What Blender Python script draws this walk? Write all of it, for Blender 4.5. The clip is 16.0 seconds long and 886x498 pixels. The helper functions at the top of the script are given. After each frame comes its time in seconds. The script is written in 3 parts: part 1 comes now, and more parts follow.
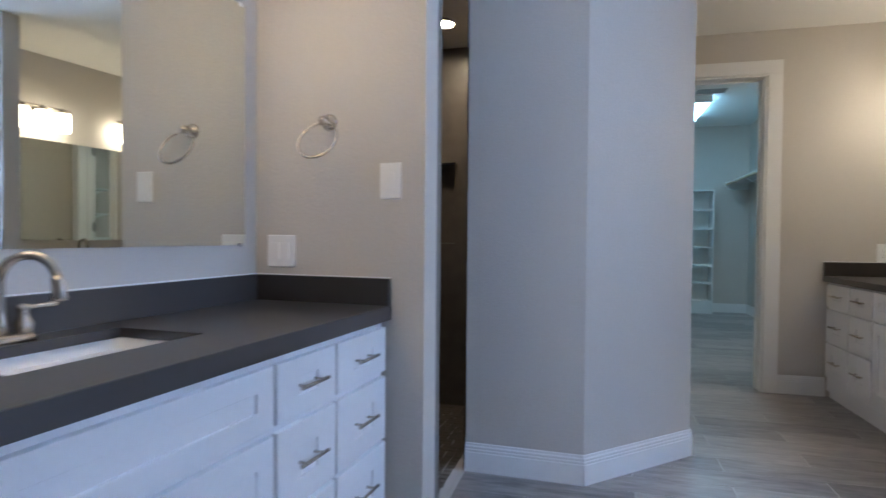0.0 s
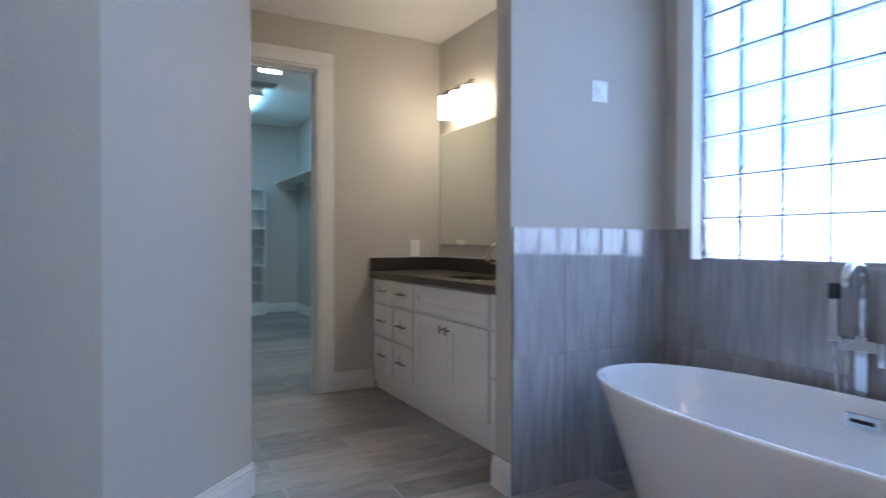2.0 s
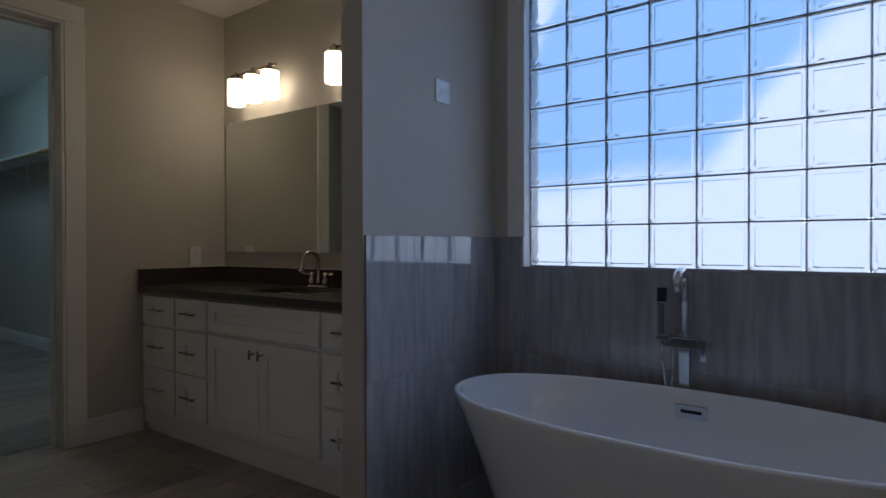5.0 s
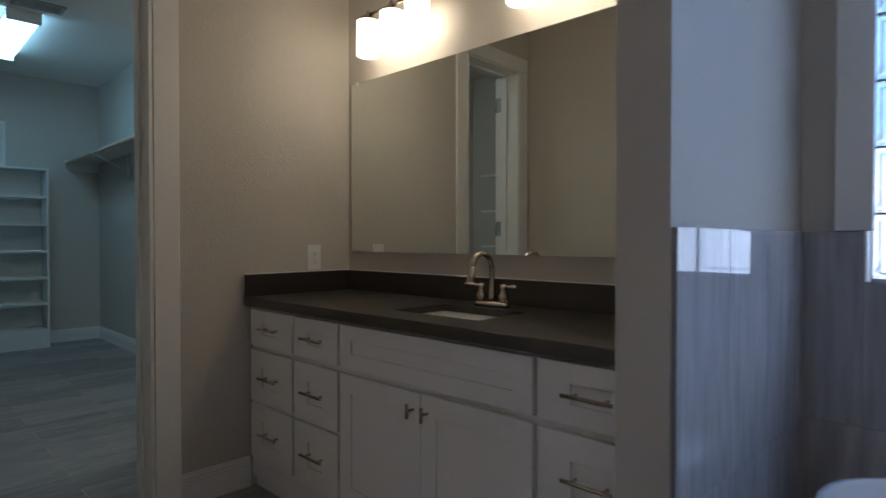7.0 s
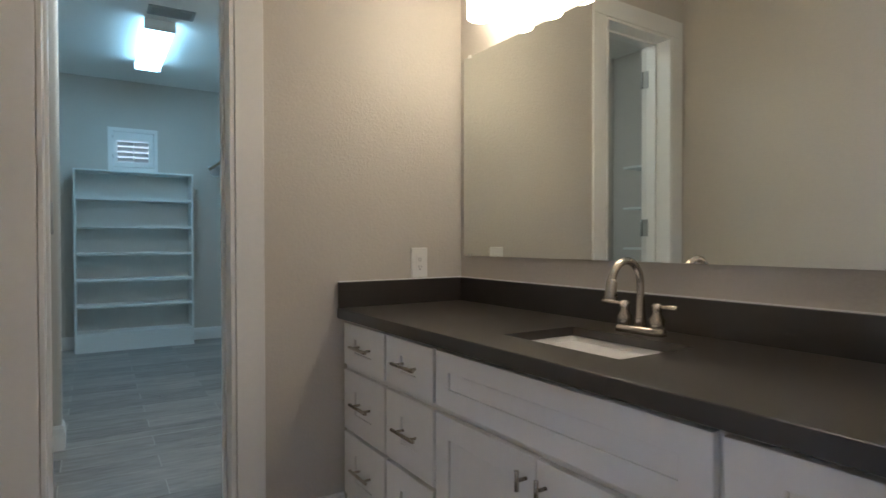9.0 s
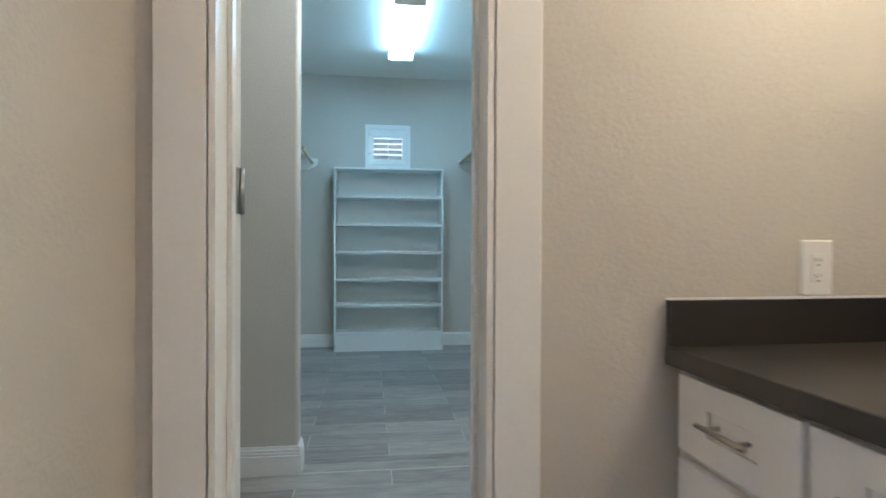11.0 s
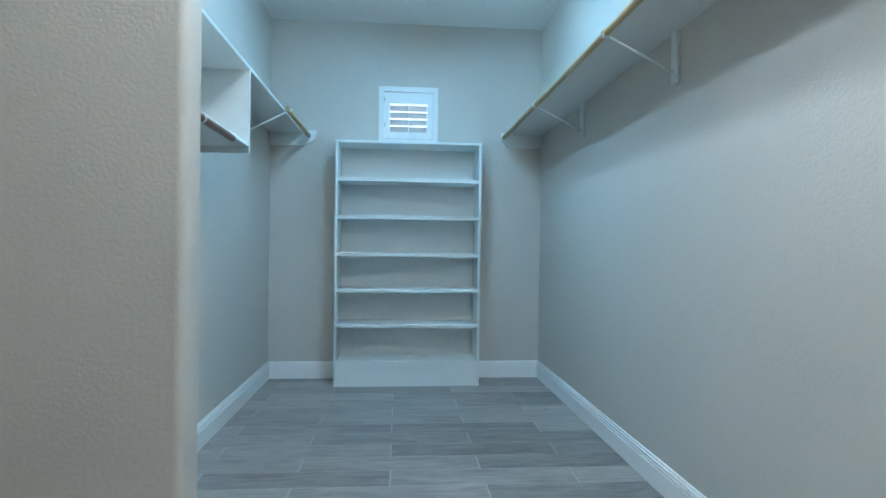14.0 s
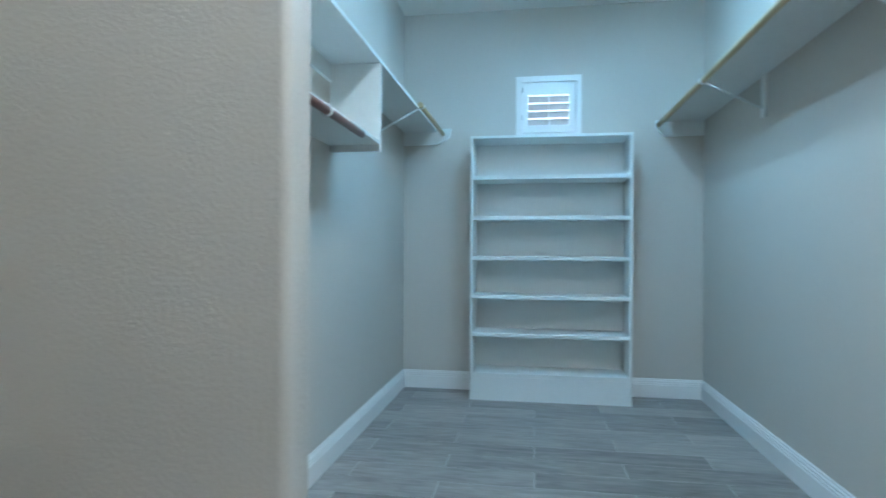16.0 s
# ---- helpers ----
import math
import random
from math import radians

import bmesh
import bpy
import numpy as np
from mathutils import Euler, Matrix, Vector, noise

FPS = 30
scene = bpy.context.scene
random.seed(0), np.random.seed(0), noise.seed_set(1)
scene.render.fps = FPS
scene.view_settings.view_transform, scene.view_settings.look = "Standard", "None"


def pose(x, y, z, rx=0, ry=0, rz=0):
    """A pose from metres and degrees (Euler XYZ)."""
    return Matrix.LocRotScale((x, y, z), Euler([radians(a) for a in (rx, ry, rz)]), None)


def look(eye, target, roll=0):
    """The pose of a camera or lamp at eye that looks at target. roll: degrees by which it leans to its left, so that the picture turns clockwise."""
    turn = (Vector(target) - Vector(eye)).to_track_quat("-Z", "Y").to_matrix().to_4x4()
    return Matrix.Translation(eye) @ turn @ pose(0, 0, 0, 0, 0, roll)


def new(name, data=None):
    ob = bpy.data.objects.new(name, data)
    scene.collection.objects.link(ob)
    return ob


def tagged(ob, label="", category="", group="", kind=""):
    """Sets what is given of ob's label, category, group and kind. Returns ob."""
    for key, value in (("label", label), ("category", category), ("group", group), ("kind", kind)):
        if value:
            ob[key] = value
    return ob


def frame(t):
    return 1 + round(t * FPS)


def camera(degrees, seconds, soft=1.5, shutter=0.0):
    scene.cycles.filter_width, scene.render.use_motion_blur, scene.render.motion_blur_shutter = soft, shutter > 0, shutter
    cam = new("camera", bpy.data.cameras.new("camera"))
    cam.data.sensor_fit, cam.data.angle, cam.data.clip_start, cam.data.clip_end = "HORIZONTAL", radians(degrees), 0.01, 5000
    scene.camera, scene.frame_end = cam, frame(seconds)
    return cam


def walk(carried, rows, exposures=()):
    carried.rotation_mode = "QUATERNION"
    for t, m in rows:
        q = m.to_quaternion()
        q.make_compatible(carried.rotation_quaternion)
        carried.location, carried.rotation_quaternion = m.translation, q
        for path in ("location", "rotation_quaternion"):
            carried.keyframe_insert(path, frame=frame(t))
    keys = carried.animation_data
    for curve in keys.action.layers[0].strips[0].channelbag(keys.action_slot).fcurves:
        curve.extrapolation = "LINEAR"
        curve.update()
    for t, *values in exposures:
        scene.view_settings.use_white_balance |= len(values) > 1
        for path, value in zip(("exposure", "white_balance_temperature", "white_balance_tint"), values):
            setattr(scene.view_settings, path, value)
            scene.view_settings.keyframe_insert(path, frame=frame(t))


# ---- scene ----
cam = camera(75.5, 16.0, shutter=0.4)
PATH = [
    (0, (0.093, 0.532, 1.196), (-0.423, 2.464, 1.154), 0.5),
    (0.5, (0.138, 0.809, 1.193), (-0.112, 2.793, 1.162), 0.3),
    (1, (0.18, 1.028, 1.176), (0.28, 3.025, 1.146), 0.2),
    (1.5, (0.2, 1.164, 1.168), (0.732, 3.091, 1.139), 0.1),
    (2, (0.159, 1.219, 1.157), (1.095, 2.986, 1.132), 0.1),
    (2.5, (0.086, 1.221, 1.151), (1.398, 2.73, 1.129), 0.0),
    (3, (-0.005, 1.249, 1.208), (1.535, 2.524, 1.158), -0.7),
    (5.5, (0.036, 2.026, 1.187), (1.639, 3.222, 1.169), -0.1),
    (6, (0.152, 2.351, 1.189), (1.71, 3.604, 1.171), 0.0),
    (6.5, (0.318, 2.64, 1.197), (1.837, 3.94, 1.17), 0.1),
    (7, (0.504, 2.874, 1.198), (1.918, 4.288, 1.166), -0.0),
    (7.5, (0.637, 3.04, 1.202), (1.978, 4.523, 1.169), 0.0),
    (8, (0.729, 3.14, 1.194), (2.004, 4.681, 1.164), 0.1),
    (8.5, (0.829, 3.203, 1.197), (2.007, 4.819, 1.169), 0.0),
    (9, (0.906, 3.236, 1.202), (1.949, 4.942, 1.174), -0.1),
    (9.5, (0.963, 3.334, 1.188), (1.815, 5.143, 1.164), -0.0),
    (10, (1.019, 3.558, 1.167), (1.657, 5.453, 1.148), 0.1),
    (10.2, (1.035, 3.672, 1.164), (1.588, 5.594, 1.145), 0.2),
    (12.3, (1.142, 5.135, 1.154), (1.129, 7.135, 1.139), 0.5),
    (12.5, (1.148, 5.223, 1.155), (1.116, 7.223, 1.138), 0.7),
    (13, (1.149, 5.436, 1.162), (1.102, 7.435, 1.14), 0.8),
    (13.5, (1.190, 5.646, 1.157), (1.200, 7.646, 1.138), 0.95),
    (14, (1.232, 5.824, 1.134), (1.39, 7.818, 1.127), 0.7),
    (14.5, (1.262, 6.001, 1.13), (1.449, 7.992, 1.123), 0.5),
    (15, (1.291, 6.111, 1.12), (1.435, 8.105, 1.113), 0.4),
    (15.5, (1.277, 6.174, 1.119), (1.275, 8.174, 1.113), 0.4),
    (16, (1.194, 6.17, 1.127), (0.884, 8.145, 1.13), 0.3),
]
walk(cam, [(t, look(eye, target, roll)) for t, eye, target, roll in PATH],
     exposures=[(0, 1.2, 5720, 10), (1.0, 1.32, 5780, 10), (2.0, 1.15, 5720, 10), (3.2, 0.45, 5800, 10), (5.3, -0.8, 6250, 10), (6.5, -0.25, 6000, 10), (7.5, 0.42, 6000, 10), (9.0, 1.2, 5920, 10), (10.2, 1.8, 5950, 10),
                (12.3, 1.95, 6000, 10), (13.2, 2.13, 5700, 10), (16.0, 2.22, 5600, 10)])

# ---- world and light ----
world = bpy.data.worlds.new("sky")
world.use_nodes = True
scene.world = world
wn = world.node_tree.nodes
sky = wn.new("ShaderNodeTexSky")
sky.sky_type, sky.sun_disc = "NISHITA", False
sky.sun_elevation, sky.sun_rotation = radians(41), radians(190)
wn["Background"].inputs["Strength"].default_value = 0.15
world.node_tree.links.new(sky.outputs[0], wn["Background"].inputs["Color"])
sun = new("sun", bpy.data.lights.new("sun", "SUN"))
sun.data.energy, sun.data.angle, sun.data.color = 3.0, radians(0.5), (1, 0.95, 0.88)
sun.matrix_world = look((-1.5, -8, 7), (0, 0, 0))
BULB, TUBE, CAN, SKY = 5.8, 6.0, 80.0, 14.5


# ---- materials ----
def mat(name, col, rough=0.5, metal=0.0, scale=30.0, bump=0.0, vary=0.06, big=1.5, spec=0.5, stretch=(1, 1, 1), rand=0.0, coat=0.0, warp=0.0):
    m = bpy.data.materials.new(name)
    m.use_nodes = True
    n, l = m.node_tree.nodes, m.node_tree.links
    b = n["Principled BSDF"]
    b.inputs["Metallic"].default_value = metal
    b.inputs["Specular IOR Level"].default_value = spec
    b.inputs["Coat Weight"].default_value = coat
    tc = n.new("ShaderNodeTexCoord")
    mp = n.new("ShaderNodeMapping")
    mp.inputs["Scale"].default_value = stretch
    l.new(tc.outputs["Object"], mp.inputs[0])
    fine, wide = n.new("ShaderNodeTexNoise"), n.new("ShaderNodeTexNoise")
    fine.inputs["Scale"].default_value, fine.inputs["Detail"].default_value = scale, 4
    wide.inputs["Distortion"].default_value, fine.inputs["Distortion"].default_value = warp, warp * 0.4
    wide.inputs["Scale"].default_value, wide.inputs["Detail"].default_value = big, 3
    l.new(mp.outputs[0], fine.inputs["Vector"])
    l.new(mp.outputs[0], wide.inputs["Vector"])
    add = n.new("ShaderNodeMath")
    add.operation = "ADD"
    l.new(fine.outputs[0], add.inputs[0])
    l.new(wide.outputs[0], add.inputs[1])
    last = add.outputs[0]
    if rand:
        inf, off = n.new("ShaderNodeObjectInfo"), n.new("ShaderNodeVectorMath")
        off.operation, off.inputs[1].default_value = "MULTIPLY_ADD", (1, 1, 1)
        seed = n.new("ShaderNodeMath")
        seed.operation, seed.inputs[1].default_value = "MULTIPLY", 37.0
        l.new(inf.outputs["Random"], seed.inputs[0])
        l.new(mp.outputs[0], off.inputs[0])
        l.new(seed.outputs[0], off.inputs[2])
        l.new(off.outputs[0], fine.inputs["Vector"])
        l.new(off.outputs[0], wide.inputs["Vector"])
        info, k = n.new("ShaderNodeObjectInfo"), n.new("ShaderNodeMath")
        k.operation, k.inputs[1].default_value = "MULTIPLY_ADD", rand
        l.new(info.outputs["Random"], k.inputs[0])
        l.new(last, k.inputs[2])
        last = k.outputs[0]
    r = n.new("ShaderNodeMapRange")
    r.inputs[1].default_value, r.inputs[2].default_value = 0.6, 1.4 + rand
    r.inputs[3].default_value, r.inputs[4].default_value = 1 - vary, 1 + vary
    l.new(last, r.inputs[0])
    mul = n.new("ShaderNodeVectorMath")
    mul.operation, mul.inputs[0].default_value = "SCALE", col
    l.new(r.outputs[0], mul.inputs["Scale"])
    l.new(mul.outputs[0], b.inputs["Base Color"])
    rr = n.new("ShaderNodeMapRange")
    rr.inputs[3].default_value, rr.inputs[4].default_value = max(rough - 0.05, 0.02), rough + 0.06
    l.new(wide.outputs[0], rr.inputs[0])
    l.new(rr.outputs[0], b.inputs["Roughness"])
    if bump:
        bp = n.new("ShaderNodeBump")
        bp.inputs["Strength"].default_value, bp.inputs["Distance"].default_value = bump, 0.004
        l.new(fine.outputs[0], bp.inputs["Height"])
        l.new(bp.outputs[0], b.inputs["Normal"])
    return m


def glow(name, col, strength):
    m = bpy.data.materials.new(name)
    m.use_nodes = True
    b = m.node_tree.nodes["Principled BSDF"]
    b.inputs["Base Color"].default_value = (0.85, 0.85, 0.85, 1)
    b.inputs["Emission Color"].default_value = (*col, 1)
    b.inputs["Emission Strength"].default_value = strength
    return m


PAINT = mat("greige_wall_paint", (0.56, 0.52, 0.465), 0.55, scale=100, bump=0.42, vary=0.03)
CEIL = mat("ceiling_paint", (0.78, 0.76, 0.72), 0.7, scale=110, bump=0.25, vary=0.02)
TRIM = mat("white_trim_paint", (0.80, 0.79, 0.77), 0.35, scale=60, bump=0.02, vary=0.02)
CAB = mat("white_cabinet_paint", (0.80, 0.79, 0.79), 0.32, scale=50, bump=0.02, vary=0.02)
SHELF = mat("white_shelf_paint", (0.74, 0.76, 0.74), 0.4, scale=40, bump=0.04, vary=0.03)
STONE = mat("dark_quartz", (0.027, 0.022, 0.0195), 0.31, spec=1.0, scale=260, vary=0.07, big=1.2)
NICKEL = mat("brushed_nickel", (0.52, 0.47, 0.41), 0.26, 1.0, scale=90, vary=0.05, stretch=(1, 1, 8))
CHROME = mat("polished_chrome", (0.72, 0.73, 0.75), 0.08, 1.0, vary=0.02)
PORC = mat("white_porcelain", (0.86, 0.86, 0.85), 0.1, vary=0.01, coat=0.3)
ACRYL = mat("white_acrylic", (0.84, 0.85, 0.87), 0.14, vary=0.01, coat=0.4)
PLASTIC = mat("white_plastic", (0.82, 0.81, 0.79), 0.35, vary=0.01)
DARK = mat("dark_slot", (0.02, 0.02, 0.02), 0.6)
GROUT = mat("pale_grout", (0.52, 0.50, 0.47), 0.85, scale=200, vary=0.08)
PLANK = mat("wood_look_porcelain", (0.275, 0.25, 0.23), 0.34, scale=14, vary=0.68, big=2.6, stretch=(0.55, 2.8, 1), rand=0.5, bump=0.03, warp=1.3)
TILE = mat("grey_striped_polished_tile", (0.37, 0.36, 0.375), 0.0, scale=15, vary=0.36, big=2.4, stretch=(2.2, 2.2, 0.26), rand=0.12, spec=1.0, coat=0.6)
TGROUT = mat("grey_tile_grout", (0.22, 0.21, 0.22), 0.8, scale=120)
BROWN = mat("brown_shower_tile", (0.12, 0.102, 0.085), 0.35, scale=12, vary=0.25, big=2, rand=0.2)
PEBBLE = mat("shower_mosaic", (0.13, 0.11, 0.09), 0.4, scale=30, vary=0.3, big=9)
JOINT = mat("block_mortar", (0.30, 0.32, 0.36), 0.8, scale=150, vary=0.06)
WOODROD = mat("pale_wood_rod", (0.50, 0.37, 0.20), 0.5, scale=30, vary=0.15, stretch=(6, 0.6, 6), bump=0.05)
REDROD = mat("brown_red_rod", (0.16, 0.075, 0.06), 0.4, scale=30, vary=0.2, stretch=(6, 0.6, 6))
STEEL = mat("hinge_steel", (0.42, 0.42, 0.41), 0.3, 1.0, scale=120, vary=0.1)
GROUND = mat("pale_concrete_ground", (0.62, 0.61, 0.59), 0.9, scale=8, vary=0.15, bump=0.2)
SHADE = glow("lit_opal_glass", (1.0, 0.82, 0.58), BULB)
SHADEB = glow("bright_opal_glass", (1.0, 0.74, 0.44), BULB * 1.05)
LENSM = glow("lit_fluorescent_lens", (0.36, 0.73, 1.0), TUBE * 1.25)
LENSW = glow("lit_warm_white_lens", (0.81, 0.88, 0.86), TUBE * 1.7)
CANM = glow("lit_can_lens", (1.0, 0.78, 0.5), CAN)

SKYGLOW = bpy.data.materials.new("outdoor_glow")
SKYGLOW.use_nodes = True
sn, sl = SKYGLOW.node_tree.nodes, SKYGLOW.node_tree.links
so = sn["Principled BSDF"]
so.inputs["Base Color"].default_value, so.inputs["Specular IOR Level"].default_value = (0, 0, 0, 1), 0
st, sx, sz = sn.new("ShaderNodeTexCoord"), sn.new("ShaderNodeSeparateXYZ"), sn.new("ShaderNodeTexNoise")
sz.inputs["Scale"].default_value, sz.inputs["Detail"].default_value = 1.1, 2.0
sl.new(st.outputs["Object"], sx.inputs[0])
sl.new(st.outputs["Object"], sz.inputs["Vector"])


def sky_math(op, a, b, c=None):
    k = sn.new("ShaderNodeMath")
    k.operation = op
    for i, v in enumerate((a, b, c)):
        if isinstance(v, (int, float)):
            k.inputs[i].default_value = v
        elif v is not None:
            sl.new(v, k.inputs[i])
    return k.outputs[0]


def sky_step(v, lo, hi):
    r = sn.new("ShaderNodeMapRange")
    r.interpolation_type = "SMOOTHSTEP"
    r.inputs[1].default_value, r.inputs[2].default_value = lo, hi
    sl.new(v, r.inputs[0])
    return r.outputs[0]


def sky_mix(f, a, b):
    k = sn.new("ShaderNodeMix")
    k.data_type = "RGBA"
    sl.new(f, k.inputs[0])
    for i, v in ((6, a), (7, b)):
        if isinstance(v, tuple):
            k.inputs[i].default_value = v
        else:
            sl.new(v, k.inputs[i])
    return k.outputs[2]


# clear sky above a bright pale building, whose edge rises towards the south
edge = sky_math("MULTIPLY_ADD", sky_step(sky_math("MULTIPLY", sx.outputs["Y"], -1.0), -2.55, -1.75), 0.75, 1.56)
above = sky_math("ADD", sky_math("SUBTRACT", sx.outputs["Z"], edge), sky_math("MULTIPLY_ADD", sz.outputs[0], 0.36, -0.18))
west = sky_step(sky_math("MULTIPLY_ADD", sx.outputs["Z"], 0.55, sx.outputs["Y"]), 4.62, 4.78)
blue = sky_math("MULTIPLY", sky_step(above, -0.08, 0.14), sky_math("SUBTRACT", 1.0, west))
# over-bright band below the sill, added so the glass relief shows white streaks
pale = sky_mix(sky_step(sx.outputs["Z"], 0.75, 0.95), (1.35, 1.42, 1.5, 1), (0.51, 0.60, 0.78, 1))
sl.new(sky_mix(blue, pale, (0.22, 0.39, 0.70, 1)), so.inputs["Emission Color"])
so.inputs["Emission Strength"].default_value = SKY

# weaker glow for the closet backdrop, set low to keep the louvers from clipping
DIMGLOW = glow("dim_outdoor_glow", (0.62, 0.80, 1.0), 0.5)

MIRROR = bpy.data.materials.new("silvered_mirror")
MIRROR.use_nodes = True
mb = MIRROR.node_tree.nodes["Principled BSDF"]
mb.inputs["Base Color"].default_value, mb.inputs["Metallic"].default_value, mb.inputs["Roughness"].default_value = (0.80, 0.83, 0.79, 1), 1.0, 0.015

GLASS = bpy.data.materials.new("wavy_block_glass")
GLASS.use_nodes = True
gn, gl = GLASS.node_tree.nodes, GLASS.node_tree.links
gb = gn["Principled BSDF"]
gb.inputs["Transmission Weight"].default_value, gb.inputs["Roughness"].default_value, gb.inputs["IOR"].default_value = 1.0, 0.10, 1.3
# pressed leaf relief: rays fanning out of each block's lower corner, over a slow waviness
gt, gx, gz, gi, ga, gbp = gn.new("ShaderNodeTexCoord"), gn.new("ShaderNodeSeparateXYZ"), gn.new("ShaderNodeTexNoise"), gn.new("ShaderNodeObjectInfo"), gn.new("ShaderNodeVectorMath"), gn.new("ShaderNodeBump")
gz.inputs["Scale"].default_value, gz.inputs["Detail"].default_value, gz.inputs["Distortion"].default_value = 7.0, 1.0, 0.6
ga.operation = "MULTIPLY_ADD"
ga.inputs[1].default_value = (1, 1, 1)
gl.new(gt.outputs["Object"], ga.inputs[0])
gl.new(gi.outputs["Random"], ga.inputs[2])
gl.new(ga.outputs[0], gz.inputs["Vector"])
gl.new(gt.outputs["Object"], gx.inputs[0])


def relief(op, a, b, c=None):
    k = gn.new("ShaderNodeMath")
    k.operation = op
    for i, v in enumerate((a, b, c)):
        if isinstance(v, (int, float)):
            k.inputs[i].default_value = v
        elif v is not None:
            gl.new(v, k.inputs[i])
    return k.outputs[0]


du, dv = relief("SUBTRACT", 0.105, gx.outputs["Y"]), relief("ADD", gx.outputs["Z"], 0.105)
angle = relief("ARCTAN2", dv, du)
ray = relief("SINE", relief("MULTIPLY_ADD", angle, 11.0, relief("MULTIPLY", gz.outputs[0], 3.0)), 0.0)
near = gn.new("ShaderNodeMapRange")
near.inputs[1].default_value, near.inputs[2].default_value, near.inputs[3].default_value, near.inputs[4].default_value = 0.05, 0.22, 1.0, 0.0
gl.new(relief("SQRT", relief("ADD", relief("MULTIPLY", du, du), relief("MULTIPLY", dv, dv)), 0.0), near.inputs[0])
height = relief("MULTIPLY_ADD", relief("MULTIPLY", ray, near.outputs[0]), 0.28, gz.outputs[0])
gbp.inputs["Strength"].default_value, gbp.inputs["Distance"].default_value = 0.8, 0.008
gl.new(height, gbp.inputs["Height"])
gl.new(gbp.outputs[0], gb.inputs["Normal"])
gb.inputs["Base Color"].default_value = (0.168, 0.17, 0.174, 1)


# ---- mesh helpers ----
def box(bm, x0, x1, y0, y1, z0, z1, bevel=0.0):
    g = bmesh.ops.create_cube(bm, size=1, matrix=Matrix.Translation(((x0 + x1) / 2, (y0 + y1) / 2, (z0 + z1) / 2)) @ Matrix.Diagonal((x1 - x0, y1 - y0, z1 - z0, 1)))
    if bevel:
        es = list({e for v in g["verts"] for e in v.link_edges})
        bmesh.ops.bevel(bm, geom=es, offset=bevel, segments=2, affect="EDGES", profile=0.5)
    return bm


def boxes(*rows, bevel=0.0):
    bm = bmesh.new()
    for r in rows:
        box(bm, *r, bevel=bevel)
    return bm


def tube(bm, pts, r, sides=12, cap=True, closed=False):
    """A round bar through points; r is one radius or one for each point."""
    pts = [Vector(p) for p in pts]
    rs = r if isinstance(r, (list, tuple)) else [r] * len(pts)
    rings, up = [], None
    n = len(pts)
    for i, p in enumerate(pts):
        a = pts[(i - 1) % n] if (closed or i) else p
        b = pts[(i + 1) % n] if (closed or i < n - 1) else p
        d = (b - a).normalized()
        if up is None:
            up = d.orthogonal().normalized()
        up = (up - d * up.dot(d)).normalized()
        side = d.cross(up)
        rings.append([bm.verts.new(p + rs[i] * (math.cos(k * 2 * math.pi / sides) * up + math.sin(k * 2 * math.pi / sides) * side)) for k in range(sides)])
    for i in range(n if closed else n - 1):
        q, w = rings[i], rings[(i + 1) % n]
        for k in range(sides):
            f = bm.faces.new((q[k], q[(k + 1) % sides], w[(k + 1) % sides], w[k]))
            f.smooth = True
    if cap and not closed:
        bm.faces.new(list(reversed(rings[0])))
        bm.faces.new(rings[-1])
    return bm


def rod(pts, r, sides=12, closed=False):
    return tube(bmesh.new(), pts, r, sides, closed=closed)


def prism(poly, z0, z1):
    bm = bmesh.new()
    lo, hi = [bm.verts.new((x, y, z0)) for x, y in poly], [bm.verts.new((x, y, z1)) for x, y in poly]
    bm.faces.new(list(reversed(lo)))
    bm.faces.new(hi)
    for i in range(len(poly)):
        j = (i + 1) % len(poly)
        bm.faces.new((lo[i], lo[j], hi[j], hi[i]))
    bmesh.ops.recalc_face_normals(bm, faces=bm.faces)
    return bm


def link(name, bm, material, parent=None):
    me = bpy.data.meshes.new(name)
    bmesh.ops.recalc_face_normals(bm, faces=bm.faces)
    bm.to_mesh(me)
    bm.free()
    me.materials.append(material)
    ob = new(name, me)
    if parent is not None:
        ob.parent = parent
    return ob


def part(name, bm, material, parent, label=""):
    """One mesh under a thing or part whose origin stands at the world's origin, or in the thing's own space."""
    ob = link(name, bm, material, parent)
    if label:
        tagged(ob, label)
    return ob


def setting(name, bm, material, label, category):
    return tagged(link(name, bm, material), label, category, kind="structure")


def thing(name, label, category, group="", at=None):
    ob = new(name)
    ob.empty_display_size = 0.05
    if at is not None:
        ob.matrix_world = at
    return tagged(ob, label, category, group)


def ring(o, i, lo, hi, axis):
    """A flat frame in one piece: outer and inner rectangle (a0, a1, b0, b1), from lo to hi along axis 'x', 'y' or 'z'."""
    bm = bmesh.new()
    def put(a, b, c):
        return {"x": (c, a, b), "y": (a, c, b), "z": (a, b, c)}[axis]
    loops = [[bm.verts.new(put(a, b, c)) for a, b in ((r[0], r[2]), (r[1], r[2]), (r[1], r[3]), (r[0], r[3]))] for r, c in ((o, lo), (o, hi), (i, hi), (i, lo))]
    for k in range(4):
        for j in range(4):
            bm.faces.new((loops[k][j], loops[k][(j + 1) % 4], loops[(k + 1) % 4][(j + 1) % 4], loops[(k + 1) % 4][j]))
    bmesh.ops.recalc_face_normals(bm, faces=bm.faces)
    return bm


